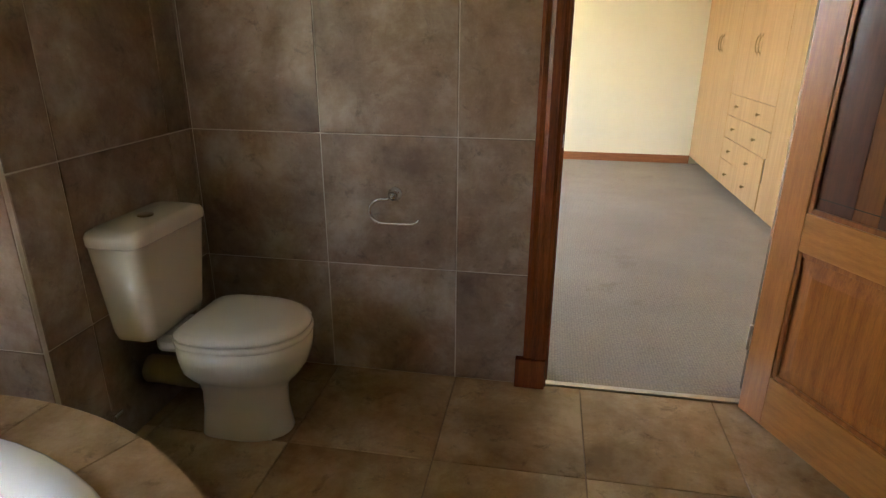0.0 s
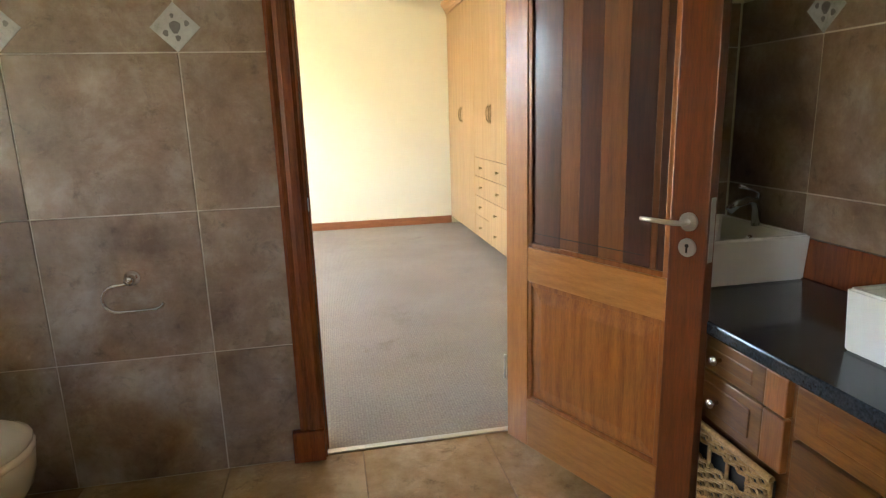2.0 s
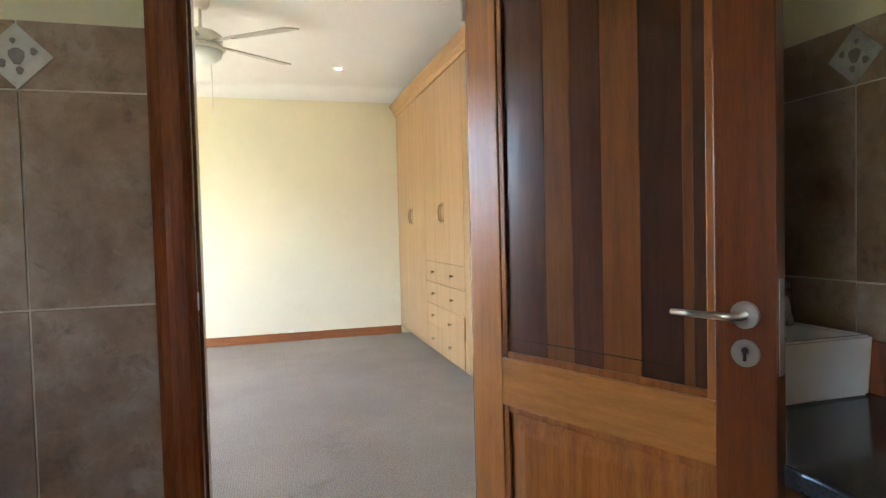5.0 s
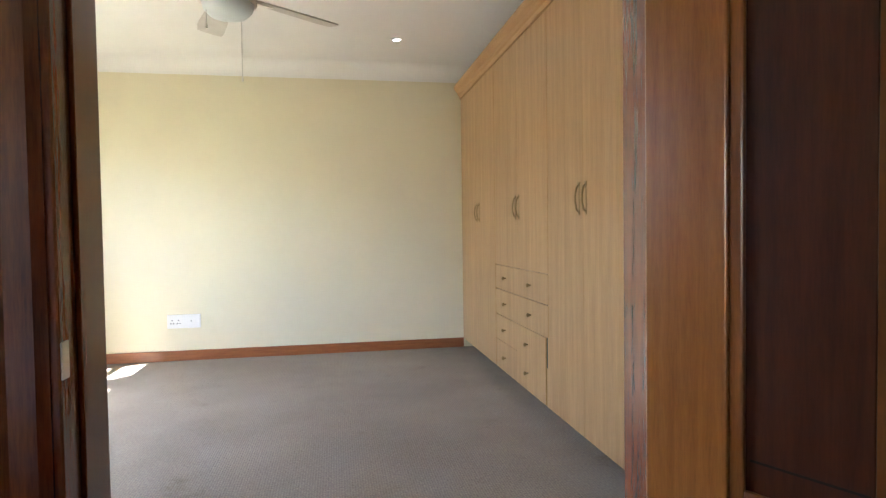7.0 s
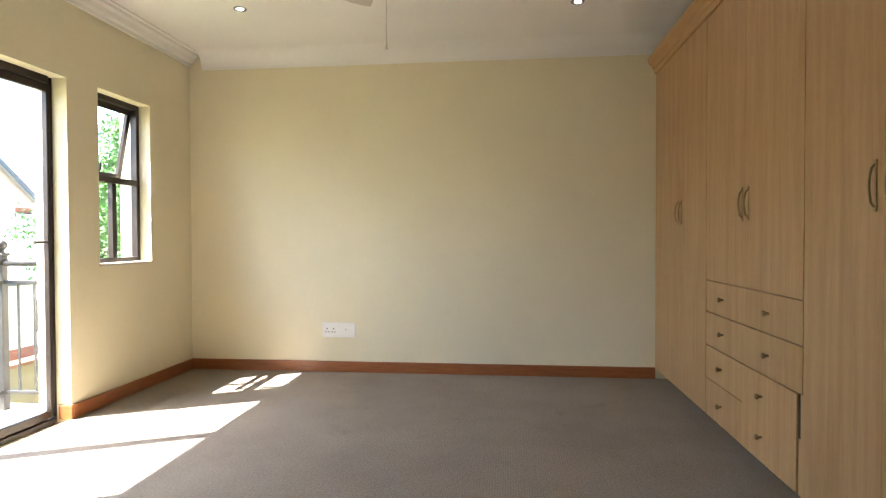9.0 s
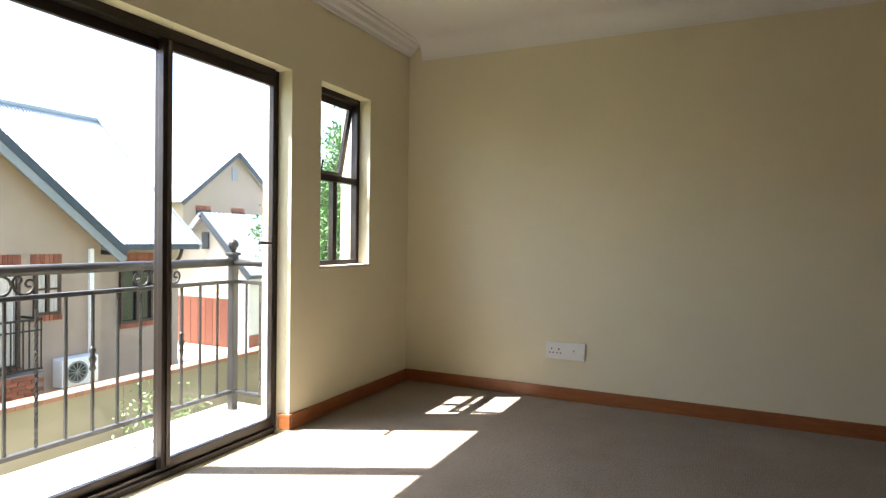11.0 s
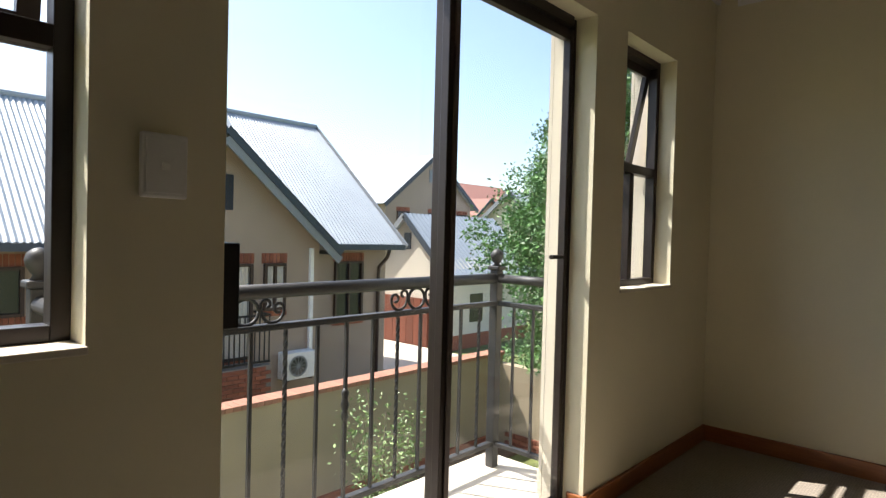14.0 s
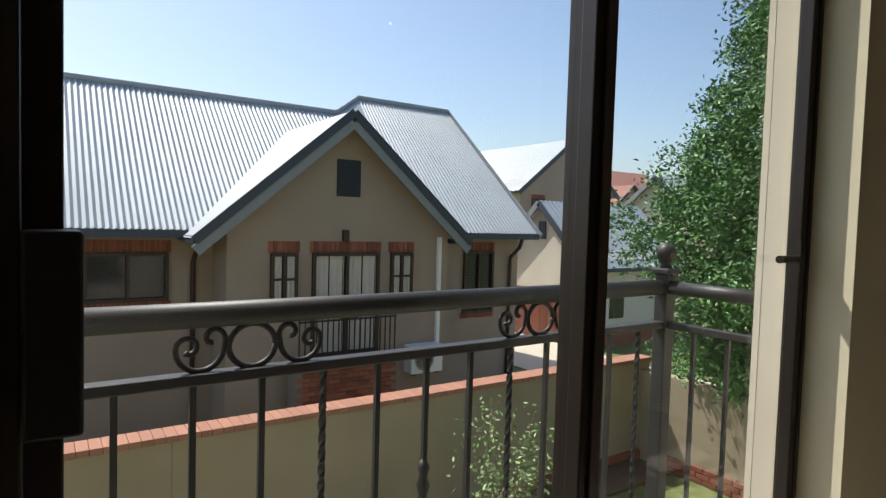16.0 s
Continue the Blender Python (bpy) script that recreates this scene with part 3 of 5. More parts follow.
def socket_outlet(x, y, z):
    s = thing("wall_socket", "white plastic twin wall socket with a switch", "socket", (x, y, z))
    part("plate", box((-0.145, -0.010, -0.063), (0.145, 0.0, 0.063), 0.003), PLASTIC, s)
    part("cover", box((-0.05, -0.013, -0.045), (0.135, -0.010, 0.045), 0.001), PLASTIC, s)
    for cx in (-0.10, -0.045):
        for px, pz, r in ((0, 0.018, 0.006), (-0.012, -0.010, 0.005), (0.012, -0.010, 0.005)):
            part("pin_hole", cyl((cx + px, -0.0135, pz - 0.008), (cx + px, -0.009, pz - 0.008), r, n=10), BLACK, s)
    part("rocker", box((0.055, -0.017, -0.012), (0.072, -0.012, 0.012), 0.002), PLASTIC, s)
    part("dot", cyl((0.064, -0.0185, 0.003), (0.064, -0.016, 0.003), 0.004, n=10), BLACK, s)
    return s


socket_outlet(-0.795, YN, 0.36)
sw = thing("light_switch", "white plastic light switch plate", "switch", (XW, 3.562, 1.33))
part("plate", box((0, -0.047, -0.066), (0.016, 0.047, 0.066), 0.005), PLASTIC, sw)
part("cover", box((0.016, -0.038, -0.056), (0.019, 0.038, 0.056), 0.001), PLASTIC, sw)
part("rocker", box((0.018, -0.008, -0.009), (0.025, 0.008, 0.007), 0.003), PLASTIC, sw)


def downlight(x, y):
    d = thing("ceiling_downlight", "small lit recessed ceiling downlight with a chrome rim", "downlight", (x, y, ZC), group="ceiling downlights")
    part("rim", lathe([(0.030, -0.002), (0.033, -0.008), (0.043, -0.007), (0.047, 0.0), (0.030, 0.0)], 24), BARGE, d, "", True)
    part("bulb", lathe([(0.004, -0.004), (0.021, -0.003), (0.023, 0.0)], 20), LAMPGLOW, d, "glowing bulb", True)
    return d


for x, y in ((1.115, 6.03), (-1.218, 5.884), (1.115, 3.1), (-1.218, 3.1)):
    downlight(x, y)


def ceiling_fan(x, y, turn):
    f = thing("ceiling_fan", "cream ceiling fan with five blades and a glass lamp bowl", "ceiling fan", (x, y, ZC), turn)
    part("canopy", lathe([(0.065, 0), (0.065, -0.03), (0.045, -0.06), (0.015, -0.065)], 24), FANWHITE, f, "", True)
    part("rod", cyl((0, 0, -0.06), (0, 0, -0.22), 0.012), FANWHITE, f)
    part("motor", lathe([(0.03, -0.20), (0.10, -0.215), (0.135, -0.24), (0.14, -0.28), (0.12, -0.305), (0.05, -0.31)], 28), FANWHITE, f, "", True)
    part("lamp_collar", lathe([(0.05, -0.305), (0.145, -0.31), (0.155, -0.335), (0.14, -0.34), (0.05, -0.34)], 28), FANWHITE, f, "", True)
    part("lamp_bowl", lathe([(0.138, -0.338), (0.13, -0.375), (0.10, -0.405), (0.05, -0.42), (0.005, -0.425)], 28), FROST, f, "frosted glass lamp bowl", True)
    for k in range(5):
        b = part("blade", bmesh.new(), BLADE, f)
        bm = bmesh.new()
        out = [(0.13, -0.05), (0.30, -0.068), (0.62, -0.082), (0.69, -0.078), (0.705, -0.05), (0.72, 0.03), (0.715, 0.07), (0.62, 0.082), (0.30, 0.068), (0.13, 0.05)]
        prism(out, 2, -0.004, 0.004, bm)
        bm.to_mesh(b.data)
        bm.free()
        b.matrix_basis = pose(0, 0, -0.285, 0, 0, 72 * k) @ pose(0, 0, 0, 13, 0, 0)
        part("bracket", prism([(0.11, -0.022), (0.26, -0.03), (0.28, 0.0), (0.26, 0.03), (0.11, 0.022)], 2, -0.010, -0.004), FANWHITE, b)
    for dx, dy, ln in ((0.11, 0.06, 0.40), (-0.11, 0.03, 0.16)):
        c = part("pull_chain", cyl((dx, dy, -0.30), (dx, dy, -0.30 - ln), 0.0018, n=6), STEEL, f)
        part("pull_tip", cyl((dx, dy, -0.30 - ln), (dx, dy, -0.33 - ln), 0.004, 0.006, n=8), FANWHITE, c)
    return f


ceiling_fan(0.03, 4.50, 37)


# ---- bathroom door ----
def panel_door():
    d = thing("door_bathroom", "varnished two-panel wooden door of mixed red-brown planks, standing open", "door", (0.996, 1.815, 0.012), -65.6)
    W, H, T = 0.813, 2.02, 0.04
    part("hinge_stile", box((0, 0, 0), (0.115, T, H), 0.003), HINGEWOOD, d)
    part("lock_stile", box((W - 0.115, 0, 0), (W, T, H), 0.003), LOCKWOOD, d)
    for z0, z1 in ((0.0, 0.20), (0.682, 0.812), (H - 0.115, H)):
        part("rail", box((0.115, 0, z0), (W - 0.115, T, z1), 0.003), RAILWOOD, d)
    x0, x1 = 0.115, W - 0.115
    z0, z1 = 0.812, H - 0.115
    a = x0
    for width, mat in ((0.150, PLANKDARK), (0.083, PLANKLIGHT), (0.085, PLANKDARK), (0.098, PLANKLIGHT), (0.098, PLANKDARK), (0.022, PLANKLIGHT), (0.047, PLANKDARK)):
        part("plank", box((a, 0.013, z0), (a + width - 0.0006, T - 0.013, z1), 0.0006, seg=1), mat, d)
        a += width
    for fy in (0.0125, T - 0.0135):
        part("groove", box((x0 + 0.022, fy, z0 + 0.052), (x1 - 0.09, fy + 0.001, z0 + 0.055)), BLACK, d, "thin dark joint across the planks")
    z2, z3 = 0.20, 0.682
    part("panel", box((x0, 0.014, z2), (x1, T - 0.014, z3)), DOORWOOD, d)
    for fy, s in ((0.014, -1), (T - 0.014, 1)):
        bm = bmesh.new()
        lo = [bm.verts.new((u, fy, v)) for u, v in ((x0 + 0.02, z2 + 0.02), (x1 - 0.02, z2 + 0.02), (x1 - 0.02, z3 - 0.02), (x0 + 0.02, z3 - 0.02))]
        hi = [bm.verts.new((u, fy + s * 0.009, v)) for u, v in ((x0 + 0.07, z2 + 0.07), (x1 - 0.07, z2 + 0.07), (x1 - 0.07, z3 - 0.07), (x0 + 0.07, z3 - 0.07))]
        for k in range(4):
            bm.faces.new((lo[k], lo[(k + 1) % 4], hi[(k + 1) % 4], hi[k]))
        bm.faces.new(hi)
        bm.faces.new(lo[::-1])
        part("raised_field", bm, DOORWOOD, d)
    for c0, c1 in ((z0, z1), (z2, z3)):
        for fx in (0.0, T):
            s = 1 if fx == 0 else -1
            for a, b, c, e in ((x0, x0 + 0.018, c0, c1), (x1 - 0.018, x1, c0, c1), (x0 + 0.018, x1 - 0.018, c0, c0 + 0.018), (x0 + 0.018, x1 - 0.018, c1 - 0.018, c1)):
                part("bead", box((a, fx + s * 0.004, c), (b, fx + s * 0.013, e), 0.003), DOORWOOD, d)
    for fy, s in ((0.0, -1), (T, 1)):
        part("rose", cyl((W - 0.055, fy, 0.99), (W - 0.055, fy + s * 0.008, 0.99), 0.026, n=28), STEEL, d)
        pts = [(W - 0.055, fy, 0.99), (W - 0.055, fy + s * 0.035, 0.99), (W - 0.062, fy + s * 0.046, 0.99), (W - 0.08, fy + s * 0.05, 0.99), (W - 0.13, fy + s * 0.048, 0.99), (W - 0.18, fy + s * 0.046, 0.99)]
        part("lever", tube(pts, 0.0085, 10, None, 0.72), STEEL, d, "brushed steel lever handle", True)
        e = part("escutcheon", cyl((W - 0.055, fy, 0.917), (W - 0.055, fy + s * 0.006, 0.917), 0.026, n=28), STEEL, d)
        part("keyhole", cyl((W - 0.055, fy, 0.922), (W - 0.055, fy + s * 0.0068, 0.922), 0.006, n=12), BLACK, e)
        part("key_slot", box((W - 0.058, fy, 0.902), (W - 0.052, fy + s * 0.0068, 0.922)), BLACK, e)
    part("lock_plate", box((W - 0.0005, 0.009, 0.88), (W + 0.0015, 0.031, 1.06), 0.0005), STEEL, d)
    for z in (0.25, 1.75):
        part("hinge", cyl((-0.004, -0.006, z), (-0.004, -0.006, z + 0.1), 0.006), STEEL, d)
    return d


panel_door()


# ---- bathroom ----
def toilet():
    t = thing("toilet", "ivory ceramic close-coupled toilet with its lid down", "toilet", (-1.195, 1.40, -0.006))

    def oval(z, cx, ax, ay, flat, n=28):
        out = []
        for k in range(n):
            a = 2 * math.pi * k / n
            x, y = math.cos(a), math.sin(a)
            if x < 0:
                out.append((cx - 0.9 * ax * abs(x) ** (1 - 0.45 * flat), ay * abs(y) ** (1 - 0.78 * flat) * (1 if y > 0 else -1), z))
            else:
                out.append((cx + ax * x, ay * (abs(y) ** 0.9) * (1 if y > 0 else -1), z))
        return out

    def loft(rings):
        bm = bmesh.new()
        vs = [[bm.verts.new(p) for p in r] for r in rings]
        for a, b in zip(vs, vs[1:]):
            for k in range(len(a)):
                j = (k + 1) % len(a)
                bm.faces.new((a[k], a[j], b[j], b[k]))
        bm.faces.new(vs[0][::-1])
        bm.faces.new(vs[-1])
        return bm

    part("pedestal", loft([oval(0.0, 0.385, 0.165, 0.108, 0.95), oval(0.012, 0.385, 0.165, 0.108, 0.95), oval(0.10, 0.385, 0.152, 0.098, 0.95), oval(0.18, 0.388, 0.152, 0.096, 0.95), oval(0.215, 0.395, 0.165, 0.105, 0.95),
                           oval(0.25, 0.405, 0.19, 0.14, 0.95), oval(0.29, 0.413, 0.208, 0.17, 0.95), oval(0.34, 0.418, 0.218, 0.184, 0.95), oval(0.393, 0.42, 0.221, 0.188, 0.95)]), CERAMIC, t, "", True)
    part("deck", box((0.12, -0.10, 0.33), (0.26, 0.10, 0.393), 0.02), CERAMIC, t)
    part("seat", loft([oval(0.397, 0.42, 0.218, 0.186, 0.9), oval(0.401, 0.42, 0.224, 0.192, 0.9), oval(0.415, 0.42, 0.224, 0.192, 0.9), oval(0.418, 0.42, 0.218, 0.186, 0.9)]), CERAMIC, t, "ivory plastic seat", True)
    part("lid", loft([oval(0.422, 0.418, 0.216, 0.184, 0.9), oval(0.425, 0.418, 0.222, 0.19, 0.9), oval(0.438, 0.418, 0.221, 0.189, 0.9), oval(0.448, 0.416, 0.20, 0.17, 0.9), oval(0.452, 0.416, 0.14, 0.12, 0.9)]), CERAMIC, t, "ivory plastic lid, closed", True)

    def rounded(x0, x1, hw, r, z):
        out = []
        for cx, cy, a0 in ((x1 - r, hw - r, 0), (x0 + r, hw - r, 90), (x0 + r, -hw + r, 180), (x1 - r, -hw + r, 270)):
            for k in range(7):
                a = radians(a0 + 15 * k)
                out.append((cx + r * math.cos(a), cy + r * math.sin(a), z))
        return out

    part("cistern", loft([rounded(0.03, 0.150, 0.145, 0.03, 0.395), rounded(0.015, 0.163, 0.160, 0.038, 0.405), rounded(0.010, 0.168, 0.166, 0.04, 0.43), rounded(0.003, 0.188, 0.200, 0.042, 0.736)]), CERAMIC, t, "", True)
    lid = part("cistern_lid", loft([rounded(0.001, 0.191, 0.203, 0.044, 0.740), rounded(0.0, 0.196, 0.207, 0.046, 0.746), rounded(0.0, 0.196, 0.207, 0.046, 0.772), rounded(0.004, 0.190, 0.201, 0.046, 0.784), rounded(0.018, 0.17, 0.176, 0.04, 0.792)]), CERAMIC, t, "", True)
    part("flush_button", lathe([(0.026, 0.789), (0.026, 0.797), (0.018, 0.799), (0.004, 0.799)], 20, at=(0.093, 0, 0)), BRASS, lid, "dull metal flush button")
    part("waste_pipe", tube([(0.26, 0, 0.20), (0.17, 0, 0.195), (0.08, 0, 0.20), (0.006, 0, 0.20)], 0.052, 16), PIPE, t, "yellowed plastic waste pipe", True)
    part("pipe_collar", tube([(0.27, 0, 0.20), (0.235, 0, 0.20)], 0.06, 16), BLACK, t, "black rubber collar", True)
    return t


toilet()
valve = thing("stop_valve", "small chrome stop valve on a water pipe", "valve", (-1.195, 1.16, 0.16))
part("stem", cyl((0, 0, 0), (0.05, 0, 0), 0.009), CHROME, valve)
part("handle", box((0.045, -0.022, -0.008), (0.055, 0.022, 0.008), 0.003), CHROME, valve)

th = thing("towel_ring", "chrome open towel ring on a round wall mount", "towel ring", (-0.355, YB - 0.003, 0.785))
part("mount", lathe([(0.027, 0), (0.027, 0.008), (0.016, 0.014), (0.012, 0.045), (0.016, 0.05), (0.003, 0.052)], 24), CHROME, th, "", True).matrix_basis = pose(0, 0, 0, 90, 0, 0)
pts = [(0.0, -0.042, -0.008), (-0.03, -0.042, -0.014)]
for k in range(11):
    a = math.pi / 2 + math.pi * k / 10
    pts.append((-0.045 + 0.048 * math.cos(a), -0.042, -0.062 + 0.048 * math.sin(a)))
pts += [(0.02, -0.042, -0.110), (0.075, -0.042, -0.108), (0.092, -0.042, -0.100), (0.100, -0.042, -0.088)]
part("ring", tube(pts, 0.006, 8), CHROME, th, "", True)

# round corner bath with tiled surround
bath = thing("corner_bath", "white corner bath in a curved tan tiled surround", "bath", (-1.08, -0.30, 0))


def arc(r, a0, a1, n, z):
    return [(r * math.cos(radians(a0 + (a1 - a0) * k / n)), r * math.sin(radians(a0 + (a1 - a0) * k / n)), z) for k in range(n + 1)]


def ring_piece(r0, r1, a0, a1, z0, z1, n):
    bm = bmesh.new()
    loops = [[bm.verts.new(p) for p in arc(r, a0, a1, n, z)] for r, z in ((r0, z0), (r1, z0), (r1, z1), (r0, z1))]
    for i in range(4):
        a, b = loops[i], loops[(i + 1) % 4]
        for k in range(n):
            bm.faces.new((a[k], a[k + 1], b[k + 1], b[k]))
    bm.faces.new([q[0] for q in loops])
    bm.faces.new([q[-1] for q in loops][::-1])
    return bm


part("surround_core", ring_piece(0.90, 1.045, -100, 100, -0.006, 0.488, 60), GROUT, bath)
for k in range(12):
    a = -100 + 200 * k / 12
    part("rim_tile", ring_piece(0.912, 1.066, a + 0.12, a + 200 / 12 - 0.12, 0.488, 0.50, 6), FLOORTILE, bath)
    part("side_tile", ring_piece(1.045, 1.056, a + 0.12, a + 200 / 12 - 0.12, -0.004, 0.484, 6), TILE, bath)
part("tub", lathe([(0.05, 0.08), (0.55, 0.09), (0.72, 0.16), (0.80, 0.36), (0.84, 0.475), (0.87, 0.507), (0.915, 0.512), (0.925, 0.502), (0.925, 0.49), (0.90, 0.47), (0.86, 0.40), (0.78, 0.1), (0.6, 0.06), (0.05, 0.05)], 64), WHITE, bath, "glossy white tub", True)
part("drain", lathe([(0.03, 0.081), (0.03, 0.087), (0.012, 0.087), (0.002, 0.085)], 20), CHROME, bath)

# vanity
van = thing("vanity_unit", "honey-coloured wooden vanity unit with drawers and a woven basket front", "vanity", (0, 0, 0))
VX, VZ = 1.385, 0.68
part("carcass", box((VX + 0.02, -1.5, 0.06), (BXE, 1.83, VZ)), VANWOOD, van)
part("kick", box((VX + 0.08, -1.5, -0.006), (VX + 0.10, 1.83, 0.06)), BLACK, van)
for y0, y1, kind in ((0.80, 1.30, "drawers"), (1.31, 1.82, "door"), (0.30, 0.775, "door"), (-0.18, 0.29, "door"), (-0.66, -0.19, "drawers"), (-1.48, -0.67, "door")):
    if kind == "drawers":
        for z0, z1 in ((0.566, 0.668), (0.415, 0.560)):
            dr = part("drawer", box((VX, y0 + 0.078, z0), (VX + 0.02, y1, z1), 0.004), VANWOOD, van)
            part("drawer_field", box((VX - 0.004, y0 + 0.12, z0 + 0.03), (VX, y1 - 0.05, z1 - 0.03), 0.003), VANWOOD, dr)
            part("drawer_end", box((VX - 0.003, y0, z0), (VX + 0.02, y0 + 0.076, z1), 0.004), DOORWOOD, dr, "darker end board")
            knob(dr, VX - 0.004, 1.046 if y0 > 0 else (y0 + y1) / 2, (z0 + z1) / 2, CHROME, 0.014)
    else:
        top = part("drawer", box((VX, y0, 0.535), (VX + 0.02, y1, 0.668), 0.004), VANWOOD, van)
        part("drawer_field", box((VX - 0.003, y0 + 0.07, 0.575), (VX, y1 - 0.07, 0.63), 0.003), VANWOOD, top)
        dd = part("door", box((VX, y0, 0.08), (VX + 0.02, y1, 0.525), 0.004), VANWOOD, van)
        part("door_field", box((VX - 0.004, y0 + 0.08, 0.15), (VX, y1 - 0.08, 0.455), 0.004), VANWOOD, dd)
bk = thing("laundry_basket", "woven wicker basket with a slotted front under the drawers", "basket", (VX - 0.004, 1.055, 0.065))
part("backing", box((0.0, -0.245, 0.0), (0.006, 0.245, 0.325)), BLACK, bk)
for k in range(21):
    for j in range(3):
        pts = [(-0.006 + 0.006 * (1 if (i + k) % 2 else -1), -0.24 + 0.16 * j + 0.16 * i / 6, 0.01 + 0.0152 * k) for i in range(7)]
        if 15 <= k <= 17:
            if j == 1:
                continue
            pts = pts[3:] if j == 2 else pts[:4]
        part("weave", tube(pts, 0.0068, 5), WICKER, bk)
for i in range(7):
    part("stake", cyl((-0.006, -0.24 + 0.08 * i, 0.0), (-0.006, -0.24 + 0.08 * i, 0.325), 0.006, n=6), WICKER, bk)
part("rim", tube([(-0.006, -0.243, 0.328), (-0.006, 0.243, 0.328)], 0.010, 8), WICKER, bk)
tagged(part("countertop", box((1.36, -1.5, VZ), (BXE - 0.012, 1.835, 0.72), 0.006), GRANITE), "dark grey speckled granite countertop on the vanity", "countertop")
tagged(part("upstand", box((BXE - 0.035, -1.5, 0.721), (BXE - 0.012, 1.835, 0.86), 0.004), FRAMEWOOD), "dark wooden upstand behind the countertop", "upstand")


def basin(y0):
    b = thing("vessel_basin", "white rectangular ceramic vessel basin with a chrome mixer tap", "basin", (1.735, y0, 0.7205), group="basins on the vanity")
    w, l, h = 0.195, 0.235, 0.158
    bm = bmesh.new()
    o = [(-w, -l), (w, -l), (w, l), (-w, l)]

    def ring(k, z, dx=0.0):
        return [bm.verts.new((x * k + dx, y * k, z)) for x, y in o]
    rs = [ring(0.97, 0), ring(1.0, h), ring(0.90, h), ring(0.86, h - 0.015), ring(0.55, 0.035)]
    for a, c in zip(rs, rs[1:]):
        for k in range(4):
            bm.faces.new((a[k], a[(k + 1) % 4], c[(k + 1) % 4], c[k]))
    bm.faces.new(rs[0][::-1])
    bm.faces.new(rs[-1])
    bmesh.ops.bevel(bm, geom=list(bm.edges), offset=0.006, segments=3, affect="EDGES")
    part("bowl", bm, WHITE, b)
    tap = part("tap", tube([(0.165, 0, 0.15), (0.165, 0, 0.21), (0.155, 0, 0.24), (0.125, 0, 0.25), (0.08, 0, 0.235), (0.05, 0, 0.215)], 0.016, 12), CHROME, b, "chrome mixer tap", True)
    part("tap_lever", tube([(0.165, 0, 0.24), (0.17, 0, 0.275), (0.135, 0, 0.29), (0.085, 0, 0.302)], 0.008, 8), CHROME, tap, "", True)
    part("overflow", cyl((0.152, 0, 0.105), (0.138, 0, 0.102), 0.011), CHROME, b)
    return b


basin(1.595)
basin(0.595)


# ---- balcony ----
RX, PY0, PY1 = -2.78, 3.50, 5.56
structure("balcony_slab", box((-2.93, 3.36, -0.22), (XO - 0.02, 5.72, -0.02), 0.006), SLAB, "pale screeded balcony slab", "balcony")
pl = structure("pier_plinth", box((XO - 0.06, DOOR[1] + 0.09, -0.02), (XO - 0.021, DOOR[1] + 0.2, 0.10), 0.006), PALEWALL, "small plastered plinth beside the balcony door", "plinth")


